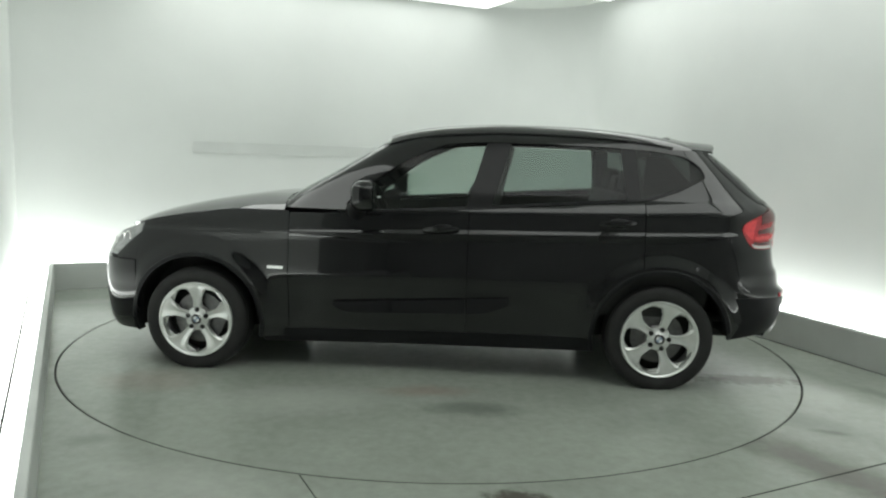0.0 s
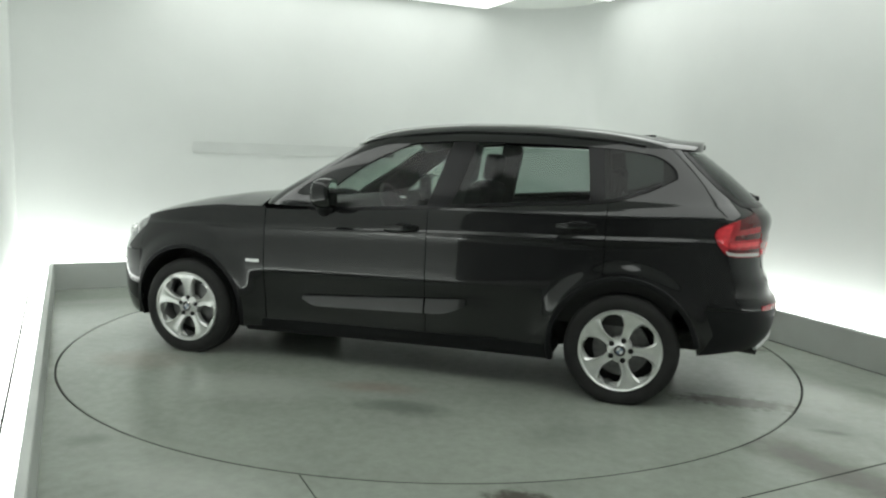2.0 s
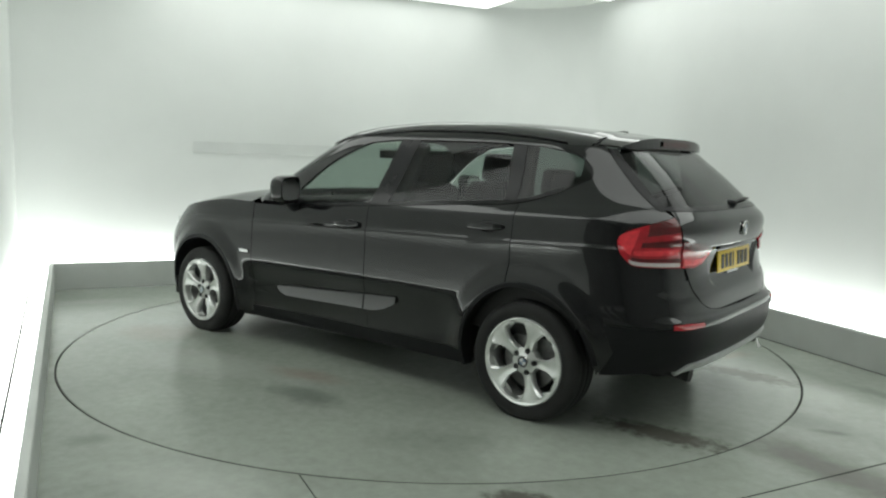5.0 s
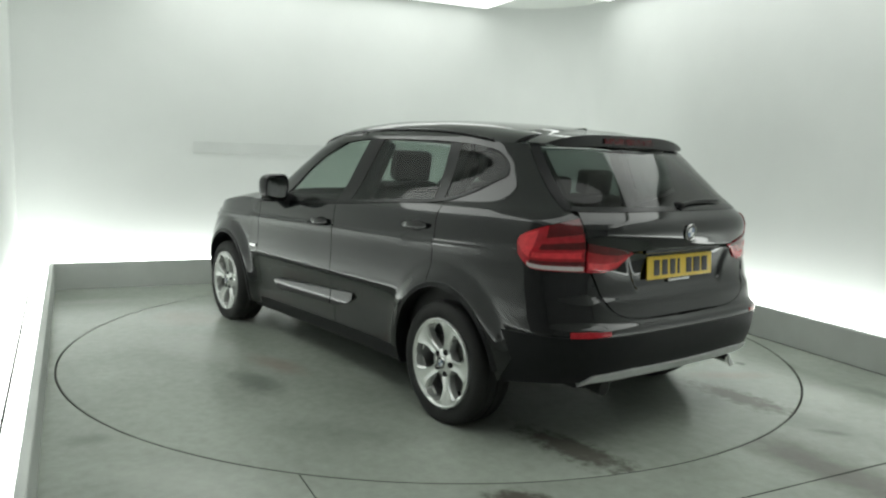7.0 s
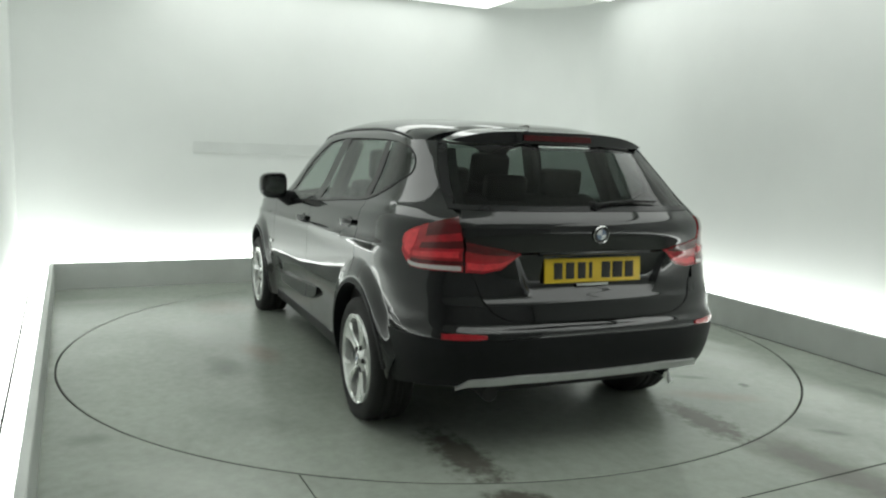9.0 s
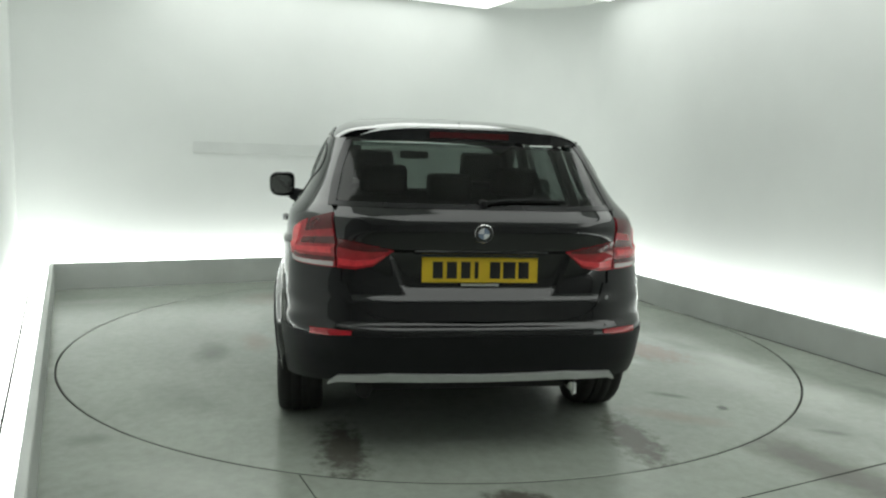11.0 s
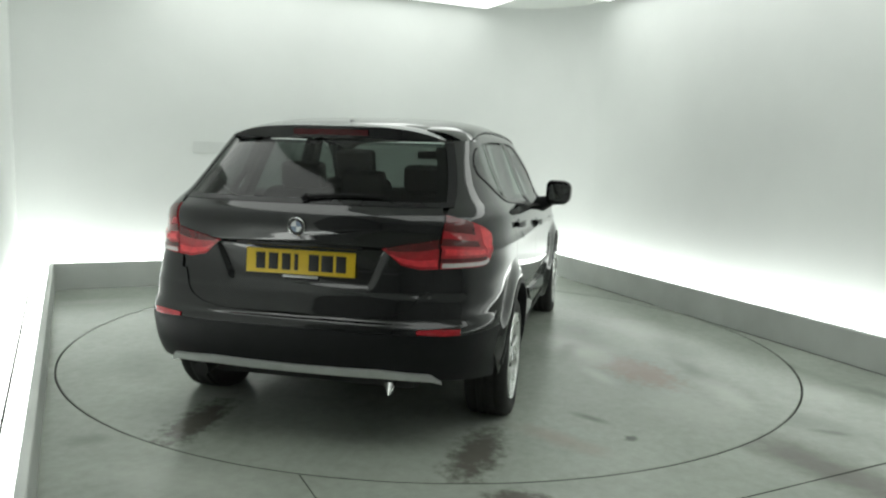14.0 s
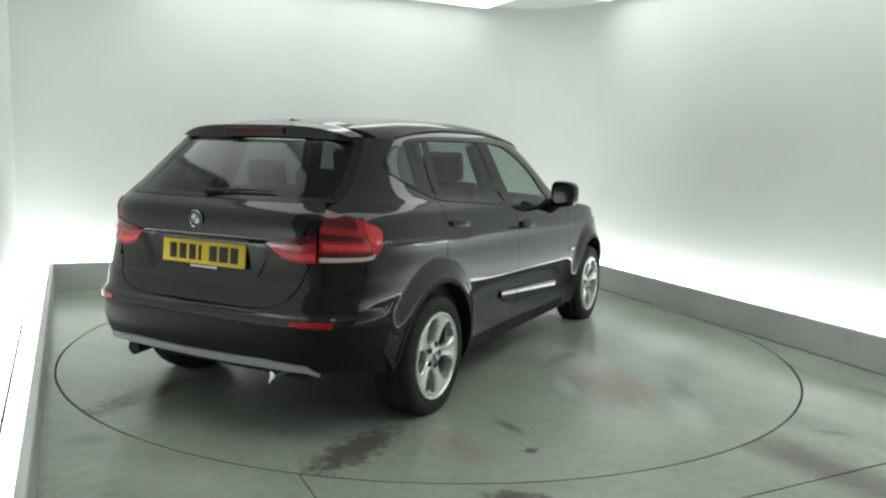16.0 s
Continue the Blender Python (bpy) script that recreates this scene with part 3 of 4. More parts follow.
both("sill_panel", between(AXR + R_ARCH + 0.004, AXF - R_ARCH - 0.004, lambda x: SILL(x) - 0.035, lambda x: SILL(x) + 0.052, 6, 30), M_PLASTIC, car, "matt dark plastic sill")

def arch_ring(ax, r0, r1, off, a0=-14, a1=194):
    vs, fs = [], []
    n, m = 40, 4
    for i in range(n + 1):
        a = math.radians(a0 + (a1 - a0) * i / n)
        for j in range(m + 1):
            r = r0 + (r1 - r0) * j / m
            x, z = ax + r * math.cos(a), Z_AX + r * math.sin(a)
            q = at(cx(x, z), z)
            vs.append(q + Vector((0, flare_at(q) + off * (1 if j < m else -0.4), 0)))
        vs.append(vs[-m - 1] - Vector((0, 0.07, 0)))
    k = m + 2
    fs = [(i * k + j, (i + 1) * k + j, (i + 1) * k + j + 1, i * k + j + 1) for i in range(n) for j in range(m)]
    fs += [(i * k, (i + 1) * k, (i + 1) * k + m + 1, i * k + m + 1) for i in range(n)]
    return vs, fs


for ax in (AXF, AXR):
    both("arch_trim", arch_ring(ax, R_ARCH - 0.006, 0.418, 0.006, -14, 194 if ax > 0 else 172), M_PLASTIC, car, "matt dark plastic wheel arch trim")
    lin = [[Vector((ax + r * math.cos(a), y, Z_AX + r * math.sin(a))) for r, y in ((R_ARCH + 0.02, 0.85), (R_ARCH + 0.02, 0.70), (R_ARCH + 0.02, 0.55), (0.2, 0.54), (0.02, 0.54))] for a in [radians(-12 + (204 if ax > 0 else 190) * i / 30) for i in range(31)]]
    vs, fs = fold(lin, 0, 0)
    both("arch_liner", (vs, fs), M_RUBBER, car)
# inner shell that fills the gaps behind the panels
shell_lo = lambda x: max(0.19, max(arch(x, AXF, R_ARCH + 0.04), arch(x, AXR, R_ARCH + 0.04)))
both("inner_shell", between(-1.791, 1.76, shell_lo, lambda x: 0.93 if x < 0.9 else min(0.93, FENDER(x) - 0.03), 12, 60, (AXF - 0.42, AXF + 0.42, AXR - 0.42, AXR + 0.42), proud=-0.025, skirt=0), M_GAP, car)
part("underbody", bm_mesh("underbody", box_bm((2.0, 1.5, 0.10), pose(0.0, 0, 0.24), 0.03), M_RUBBER), car)
part("rear_floor", bm_mesh("rear_floor", box_bm((0.75, 1.05, 0.16), pose(-1.62, 0, 0.33), 0.05), M_RUBBER), car)
part("front_floor", bm_mesh("front_floor", box_bm((0.95, 1.05, 0.12), pose(1.42, 0, 0.25), 0.04), M_RUBBER), car)

# tail: bumper, tailgate, lamps
BUMP_TOP = curve((0.0, 0.612), (0.30, 0.618), (0.44, 0.635), (0.52, 0.67), (0.56, 0.72), (0.59, 0.80), (0.605, 0.835), (0.72, 0.850), (0.80, 0.862))


def bump_col(t):
    """c along the bumper from the arch's rear edge to the tail's middle, by its height z."""
    def f(z):
        return cx(-1.792, z) + (cy(0.0, z) - cx(-1.792, z)) * t
    return f


def rear_band(z0, z1, nu, nv, proud, t0=0.0, t1=1.0, skirt=0.012):
    lo = lambda t: (bump_col(t0 + (t1 - t0) * t)(z0), z0)
    hi = lambda t: (bump_col(t0 + (t1 - t0) * t)(z1), z1)
    return skin(lo, hi, nu, nv, proud, skirt)


def bump_hi(t):
    z = 0.75
    for _ in range(6):
        c = bump_col(t)(z)
        z = BUMP_TOP(at(c, z).y)
    return bump_col(t)(z), z


rear_bumper = whole("rear_bumper", skin(lambda t: (bump_col(t)(0.565), 0.565), bump_hi, 60, 16), M_PAINT, car, "black rear bumper with a matt lower half")
LOW_EDGE = curve((0.0, 0.31), (0.25, 0.335), (0.6, 0.35), (1.0, 0.35))
whole("lower_cover", skin(lambda t: (bump_col(t)(LOW_EDGE(t)), LOW_EDGE(t)), lambda t: (bump_col(t)(0.563), 0.563), 60, 12, 0.004), M_PLASTIC, rear_bumper, "matt dark grey plastic lower bumper")
whole("skid_trim", skin(tailpoly((0.655, 0.336), (0.61, 0.356), (0.40, 0.364), (0.2, 0.360), (0.0, 0.358)), tailpoly((0.655, 0.346), (0.615, 0.386), (0.40, 0.400), (0.2, 0.395), (0.0, 0.392)), 30, 6, 0.016, 0.03), M_SILVER, rear_bumper, "silver skid trim along the bumper's lower edge")
both("reflector", skin(tailpoly((0.735, 0.562), (0.66, 0.562), (0.56, 0.568)), tailpoly((0.735, 0.588), (0.66, 0.59), (0.56, 0.586)), 12, 3, 0.006, 0.01), M_RED, rear_bumper, "narrow red bumper reflector")
GATE_W = curve((0.622, 0.33), (0.636, 0.435), (0.67, 0.513), (0.72, 0.553), (0.80, 0.583), (0.84, 0.60), (0.97, 0.628), (1.06, 0.64), (1.105, 0.625))


def plate_dent(y, z):
    """Depth of the shallow trapezoid pressed into the tailgate round the number plate."""
    w = 0.345 + 0.42 * (z - 0.735)
    e = min(1.0, max(0.0, (w - abs(y)) / 0.035))
    lo, hi = min(1.0, max(0.0, (z - 0.728) / 0.04)), min(1.0, max(0.0, (0.932 - z) / 0.016))
    k = e * e * (3 - 2 * e) * lo * lo * (3 - 2 * lo) * hi
    return 0.016 * k


def gate_row(z0, z1, n):
    lo = lambda t: (cy(0.0, z0 + (z1 - z0) * t), z0 + (z1 - z0) * t)
    hi = lambda t: (cy(GATE_W(z0 + (z1 - z0) * t) - G, z0 + (z1 - z0) * t), z0 + (z1 - z0) * t)
    vs, fs = skin(lo, hi, n, 48)
    return [v + Vector((plate_dent(v.y, v.z), 0, 0)) for v in vs], fs


tailgate = whole("tailgate", gate_row(0.622, 1.108, 90), M_PAINT, car, "black tailgate with number plate, badge and rear window")
Z_G0, Z_G1 = 1.125, 1.392
GLASS_W = curve((1.10, 0.645), (1.2, 0.626), (1.3, 0.598), (1.392, 0.564), (1.42, 0.55))
rear_glass = skin(lambda t: (cy(0.0, Z_G0 + (Z_G1 - Z_G0) * t), Z_G0 + (Z_G1 - Z_G0) * t), lambda t: (cy(GLASS_W(Z_G0 + (Z_G1 - Z_G0) * t), Z_G0 + (Z_G1 - Z_G0) * t), Z_G0 + (Z_G1 - Z_G0) * t), 20, 22, 0.0, 0.0)
whole("rear_window", rear_glass, M_PRIV, tailgate, "tinted rear window glass").visible_shadow = False
whole("window_surround", skin(lambda t: (cy(0.645 * t, 1.106), 1.106), lambda t: (cy(0.640 * t, 1.127), 1.127), 20, 2, 0.002), M_TRIM, tailgate)
both("window_surround", skin(lambda t: (cy(GLASS_W(1.108 + 0.29 * t) - 0.012, 1.108 + 0.29 * t), 1.108 + 0.29 * t), lambda t: (cy(GLASS_W(1.108 + 0.29 * t) + 0.022, 1.108 + 0.29 * t), 1.108 + 0.29 * t), 20, 3, 0.003), M_TRIM, tailgate)
# lamps: an outer part on the wing, an inner one on the tailgate
LAMP_X = curve((0.0, -1.838), (0.10, -1.850), (0.22, -1.876), (0.36, -1.912), (1.0, -1.95))
LAMP_Z = curve((0.0, 0.958), (0.10, 0.926), (0.22, 0.886), (0.36, 0.854), (0.5, 0.847), (1.0, 0.843))


def lamp_lo(t):
    z = LAMP_Z(t)
    if t < 0.36:
        return cx(LAMP_X(t), z), z
    z0 = LAMP_Z(0.36)
    c0 = cx(LAMP_X(0.36), z0)
    return c0 + (cy(0.632, z) - c0) * (t - 0.36) / 0.64, z


def lamp_hi(t):
    z = 0.966 + 0.111 * t ** 0.45
    return (cx(-1.838, z) + (cy(0.642, z) - cx(-1.838, z)) * t, z)


def mix_border(f, g, k):
    def h(t):
        a, b = f(t), g(t)
        return a[0] + (b[0] - a[0]) * k, a[1] + (b[1] - a[1]) * k
    return h


tail_l, tail_r = both("tail_lamp", skin(lamp_lo, lamp_hi, 30, 14, 0.004), M_RED, car, "red wrap-round tail lamp with a clear lower strip")
band = skin(mix_border(lamp_lo, lamp_hi, 0.02), mix_border(lamp_lo, lamp_hi, 0.105), 1, 4, 0.008, 0.006, us=[0.30 + 0.68 * i / 14 for i in range(15)])
dark_a = skin(mix_border(lamp_lo, lamp_hi, 0.115), mix_border(lamp_lo, lamp_hi, 0.20), 1, 4, 0.006, 0.004, us=[0.34 + 0.66 * i / 14 for i in range(15)])
dark_b = skin(mix_border(lamp_lo, lamp_hi, 0.44), mix_border(lamp_lo, lamp_hi, 0.58), 1, 3, 0.006, 0.004, us=[0.42 + 0.58 * i / 14 for i in range(15)])
dark_c = skin(mix_border(lamp_lo, lamp_hi, 0.72), mix_border(lamp_lo, lamp_hi, 1.0), 1, 3, 0.006, 0.004, us=[0.46 + 0.54 * i / 14 for i in range(15)])
lit_a = skin(mix_border(lamp_lo, lamp_hi, 0.22), mix_border(lamp_lo, lamp_hi, 0.94), 1, 5, 0.006, 0.004, us=[0.03 + 0.29 * i / 10 for i in range(11)])
lit_b = skin(mix_border(lamp_lo, lamp_hi, 0.26), mix_border(lamp_lo, lamp_hi, 0.38), 1, 3, 0.007, 0.005, us=[0.36 + 0.60 * i / 14 for i in range(15)])
for vf, mat, nm, lb in ((band, M_CLEAR, "clear_strip", "clear reversing lamp strip"), (dark_a, M_DEEP, "dark_lens", "dark red lens bar"), (dark_b, M_DEEP, "dark_lens", "dark red lens bar"), (dark_c, M_DEEP, "dark_lens", "dark red lens bar"), (lit_a, M_LIT, "bright_lens", "bright red outer lens"), (lit_b, M_LIT, "bright_lens", "bright red lens bar")):
    part(nm, mesh(nm, *vf, mat), tail_l, lb)
    part(nm, mesh(nm, *mirrored(vf), mat), tail_r, lb)
in_lo, in_hi = tailpoly((0.624, 0.842), (0.55, 0.838), (0.47, 0.855), (0.395, 0.918)), tailpoly((0.624, 0.972), (0.55, 0.958), (0.47, 0.945), (0.385, 0.924))
both("inner_lamp", skin(in_lo, in_hi, 24, 10, 0.005), M_RED, tailgate, "red inner tail lamp")
both("dark_lens", skin(mix_border(in_lo, in_hi, 0.70), mix_border(in_lo, in_hi, 1.0), 1, 5, 0.007, 0.005, us=[0.92 * i / 14 for i in range(15)]), M_DEEP, tailgate, "dark red upper lens")
both("bright_lens", skin(mix_border(in_lo, in_hi, 0.10), mix_border(in_lo, in_hi, 0.34), 1, 4, 0.008, 0.005, us=[0.02 + 0.86 * i / 14 for i in range(15)]), M_LIT, tailgate, "bright red lower lens")
# number plate with unlettered bars, recess and handle ledge
PX = -2.131
plate = part("number_plate", bm_mesh("number_plate", box_bm((0.008, 0.520, 0.111), pose(PX, 0, 0.842, 0, 4, 0), 0.003), M_YELLOW), tailgate, "yellow number plate with black bars")
for y0, w in ((0.190, 0.045), (0.128, 0.045), (0.066, 0.042), (0.018, 0.018), (-0.066, 0.048), (-0.130, 0.056), (-0.195, 0.048)):
    part("bar", bm_mesh("bar", box_bm((0.003, w, 0.074), pose(PX - 0.0045, y0, 0.842, 0, 4, 0), 0.0008), M_INK), plate)
part("dealer_strip", bm_mesh("dealer_strip", box_bm((0.003, 0.17, 0.012), pose(PX + 0.001, 0.0, 0.776, 0, 4, 0), 0.001), M_SILVER), tailgate, "thin grey strip below the plate")
part("handle_ledge", bm_mesh("handle_ledge", box_bm((0.024, 0.60, 0.016), pose(-2.142, 0, 0.920, 0, 14, 0), 0.007), M_PAINT), tailgate)


def roundel(x, y, z, r, m, parent, nm="badge"):
    """Plain round badge: silver ring, black ring, four quarters."""
    b = part(nm, mesh(nm, *lathe([(0.001, 0.0), (r, 0.0), (r, 0.004), (r * 0.94, 0.0065), (r * 0.90, 0.004)], 40, "x"), M_CHROME), parent, "round silver badge with black ring and quarters")
    b.matrix_local = m
    up = b if parent.parent is car and nm == "badge" else parent
    low = Matrix() if up is b else m
    part("ring", mesh("ring", *lathe([(r * 0.91, 0.0045), (r * 0.62, 0.0045)], 40, "x"), M_INK), up).matrix_local = low
    for q in range(4):
        vs = [(0.0052, 0, 0)] + [(0.0052, r * 0.6 * math.cos(math.pi / 2 * (q + i / 8)), r * 0.6 * math.sin(math.pi / 2 * (q + i / 8))) for i in range(9)]
        part("quarter", mesh("quarter", vs, [tuple(range(10))], M_BLUE if q % 2 == 0 else M_WHITE, False), up).matrix_local = low
    return b


roundel(0, 0, 0, 0.041, pose(-2.176, 0, 1.008, 0, 6, 180), tailgate)
# wiper
wp = [at(cy(abs(y), z), z) for y, z in ((0.02, 1.135), (0.1, 1.145), (0.25, 1.152), (0.38, 1.150))]
wp = [Vector((q.x - 0.02, -y, q.z)) for q, y in zip(wp, (0.02, 0.1, 0.25, 0.38))]
wiper = part("rear_wiper", mesh("rear_wiper", *tube(wp, [0.010, 0.008, 0.006, 0.004]), M_PLASTIC), tailgate, "black rear wiper")
part("wiper_cap", mesh("wiper_cap", *lathe([(0.001, -0.03), (0.014, -0.027), (0.018, -0.012), (0.018, 0.03)], 20, "x"), M_PLASTIC), wiper).matrix_local = pose(-2.092, -0.01, 1.132)

# roof, pillars, glass
def roof_row(x, k):
    """Across the roof at x; k from 0 in the middle to 1 at the rail."""
    ze = ROOF(x) - 0.075
    e = at(cx(x, ze), ze)
    return Vector((x + (e.x - x) * k * k, e.y * k, ROOF(x) + 0.008 - 0.083 * (0.25 * k ** 2 + 0.75 * k ** 9)))


xs_r = [0.26 + (-1.57 - 0.26) * i / 40 for i in range(41)]
roof = whole("roof", fold([[roof_row(x, k / 16) for k in range(17)] for x in xs_r], 0, 0.02), M_PAINT, car, "black painted roof")


def rail(x, k):
    z0, z1 = GLASS_TOP(x) + 0.010, ROOF(x) - 0.075
    a, b = at(cx(x, z0), z0), at(cx(x, z1), z1)
    z = z0 + (z1 - z0) * k
    return at(cx(a.x + (b.x - a.x) * k, z), z)


both("roof_rail_panel", fold([[rail(x, k / 6) for k in range(7)] for x in [0.24 + (-1.50 - 0.24) * i / 40 for i in range(41)]], 0.0, 0.015), M_PAINT, car)
both("gutter_strip", tube([roof_row(x, 0.985) + Vector((0, 0.0, 0.006)) for x in [0.30 + (-1.45 - 0.30) * i / 24 for i in range(25)]], 0.0045, 8), M_TRIM, car)


def side_glass(xa0, xa1, xb0, xb1, top, n=16, proud=-0.004):
    """Pane from a front edge (bottom x, top x) to a rear edge."""
    lo = lambda t: ((lambda x: (cx(x, BELT(x)), BELT(x)))(xa0 + (xb0 - xa0) * t))
    hi = lambda t: ((lambda x: (cx(x, max(top(x), BELT(x) + 0.003)), max(top(x), BELT(x) + 0.003)))(xa1 + (xb1 - xa1) * t))
    return skin(lo, hi, n, 10, proud, 0.0)


for nm, args, mt in (("front_side_window", (0.50, 0.47, -0.225, -0.335), M_GLASS), ("rear_side_window", (-0.375, -0.485, -1.175, -1.135), M_SMOKE)):
    for ob in both(nm, side_glass(*args, GLASS_TOP), mt, car, "slightly tinted side window glass"):
        ob.visible_shadow = False
# quarter window with a round rear end
X_TIP, X_CAP, Z_TIP = -1.630, -1.46, 1.252


def cap(x, z):
    """Height of the window's edge drawn towards its tip."""
    s = min(1.0, max(0.0, (X_CAP - x) / (X_CAP - X_TIP)))
    return Z_TIP + (z - Z_TIP) * (1 - s ** 2.3) ** (1 / 2.3)


def cap_x(k):
    return X_CAP + (X_TIP - X_CAP) * math.sin(k * math.pi / 2) ** 0.8


def quarter_edge(t):
    """Round the rear end from below (t = 0) to above (t = 1)."""
    x = cap_x(1 - abs(2 * t - 1))
    z = cap(x, BELT(x) - 0.006 if t < 0.5 else GLASS_TOP(x) + 0.010)
    return cx(x, z), z


def quarter_side(top):
    def f(t):
        x = X_CAP + (-1.255 + 0.03 * top - X_CAP) * (1 - t / 0.5) if t < 0.5 else cap_x(t * 2 - 1)
        z = cap(x, GLASS_TOP(x) + 0.008 if top else BELT(x) - 0.004)
        return cx(x, z), z
    return f


for ob in both("quarter_window", skin(quarter_side(0), quarter_side(1), 44, 10, -0.004, 0.0), M_PRIV, car, "dark tinted quarter window glass"):
    ob.visible_shadow = False
both("window_seal", tube([at(*quarter_edge(i / 40)) for i in range(41)], 0.0045, 8), M_PLASTIC, car)
# pillars between the panes, in gloss black
for nm, args in (("b_pillar", (-0.225, -0.335, -0.375, -0.485)), ("c_pillar", (-1.175, -1.135, -1.255, -1.225))):
    both(nm, side_glass(*args, lambda x: GLASS_TOP(x) + 0.006, 6, 0.0), M_TRIM, car)
both("belt_strip", between(-1.50, 0.52, lambda x: BELT(x) - 0.010, lambda x: BELT(x) + 0.008, 3, 40, proud=0.004, skirt=0.012), M_TRIM, car)


# rear wing in one piece: flank, lamp surround and rear pillar
WING_LINE = curve((-1.792, 1.212), (-1.62, 1.200), (-1.55, 1.186), (X_CAP, BELT(X_CAP) - 0.012))


def wing_top(x):
    return BELT(x) - 0.012 if x > X_CAP else WING_LINE(x)


def corner_hi(t):
    if t < 0.35:
        k = t / 0.35
        q = lamp_lo(0.40 * (1 - k))
        return q[0] + 0.003, q[1]
    a = lamp_hi((t - 0.35) / 0.65)
    return a[0], a[1] + 0.003


def dp_a(t):
    """Front edge of the rear pillar: along the wing, round the window, up to the roof."""
    if t < 0.25:
        x = -1.792 + (X_CAP + 1.792) * t / 0.25
        return cx(x, WING_LINE(x)), WING_LINE(x)
    if t < 0.88:
        return quarter_edge((t - 0.25) / 0.63)
    z = GLASS_TOP(X_CAP) + 0.010 + (ROOF(X_CAP) - 0.072 - GLASS_TOP(X_CAP) - 0.010) * (t - 0.88) / 0.12
    return cx(X_CAP, z), z


def dp_b(t):
    z = 1.08 + (1.41 - 1.08) * t ** 1.15
    return cy((GLASS_W(max(z, 1.10)) + 0.024) if z > 1.10 else 0.645, z), z


def joined(*vfs):
    vs, fs = [], []
    for v, f in vfs:
        fs += [tuple(i + len(vs) for i in q) for q in f]
        vs += list(v)
    return vs, fs


both("rear_wing", joined(
    between(-1.792, DOOR_R - G, lambda x: max(0.31, arch(x, AXR)), wing_top, 90, 34, flare=flare_at, skirt=0.006),
    skin(lambda t: (lambda z: (cx(-1.791, z), z))(0.862 + (1.212 - 0.862) * t), corner_hi, 40, 12, skirt=0.006),
    skin(dp_a, dp_b, 64, 18, skirt=0.006),
    skin(lambda t: (lambda z: (cx(-1.62 if z < 1.2 else -1.64, z), z))(0.86 + 0.53 * t), lambda t: (lambda z: (cy(0.632 if z < 1.1 else GLASS_W(z) + 0.02, z), z))(0.86 + 0.53 * t), 30, 16, -0.007, 0),
    skin(lambda t: (cy(0.49, 0.62 + 0.27 * t), 0.62 + 0.27 * t), lambda t: (cy(0.68, 0.62 + 0.27 * t), 0.62 + 0.27 * t), 16, 10, -0.009, 0)), M_PAINT, car)

# front pillar and windscreen
Z_W0, Z_W1 = 1.03, 1.455
SCREEN_W = curve((1.0, 0.71), (1.2, 0.665), (1.35, 0.61), (1.46, 0.56))
screen = whole("windscreen", skin(lambda t: (cy(0.0, Z_W0 + (Z_W1 - Z_W0) * t, True), Z_W0 + (Z_W1 - Z_W0) * t), lambda t: (cy(SCREEN_W(Z_W0 + (Z_W1 - Z_W0) * t), Z_W0 + (Z_W1 - Z_W0) * t, True), Z_W0 + (Z_W1 - Z_W0) * t), 20, 20, 0, 0), M_GLASS, car, "slightly green windscreen glass")
screen.visible_shadow = False
PILLAR_X = curve((1.0, 0.49), (1.03, 0.49), (1.09, 0.43), (1.225, 0.262), (1.32, 0.11), (1.395, -0.06), (1.44, -0.16))
both("front_pillar", skin(lambda t: (lambda z: (cx(PILLAR_X(z), z), z))(1.0 + 0.44 * t), lambda t: (lambda z: (cy(SCREEN_W(z), z, True), z))(1.0 + 0.44 * t), 24, 8), M_PAINT, car)


# bonnet
def bonnet_row(x, k):
    ze = FENDER(x)
    e = at(cx(x, ze), ze)
    return Vector((x, e.y * k, ze + (0.055 if x > 1.9 else 0.045 + 0.03 * (1.9 - x)) * (1 - k ** 4)))


def bonnet_x(i, k):
    """Columns of the bonnet run from the cowl to the rounded nose edge."""
    x_end = 2.085 - 0.30 * k ** 3.2
    x_start = 0.945 - 0.085 * k ** 2
    return x_start + (x_end - x_start) * i / 30


bonnet = whole("bonnet", fold([[bonnet_row(bonnet_x(i, k / 14), k / 14) for k in range(15)] for i in range(31)], 0, 0.02), M_PAINT, car, "black painted bonnet")
part("cowl", bm_mesh("cowl", box_bm((0.36, 1.44, 0.06), pose(0.74, 0, 0.985, 0, 4, 0), 0.02), M_PLASTIC), car)
# nose
front_bumper = whole("front_bumper", skin(lambda t: (lambda z: (cx(1.793, z) + (cy(0.0, z, True) - cx(1.793, z)) * t, z))(0.18 + 0.02 * (1 - t)), lambda t: (lambda z: (cx(1.793, z) + (cy(0.0, z, True) - cx(1.793, z)) * t, z))(0.645), 50, 20), M_PAINT, car, "black front bumper")
whole("air_intake", skin(lambda t: (lambda z: (cy(0.55 * (1 - t), z, True), z))(0.27), lambda t: (lambda z: (cy(0.50 * (1 - t), z, True), z))(0.40), 20, 4, 0.006), M_PLASTIC, front_bumper)
whole("nose_panel", skin(lambda t: (lambda z: (cy(0.46 * (1 - t), z, True), z))(0.648), lambda t: (lambda z: (cy(0.46 * (1 - t), z, True), z))(0.755), 20, 8), M_PAINT, car)
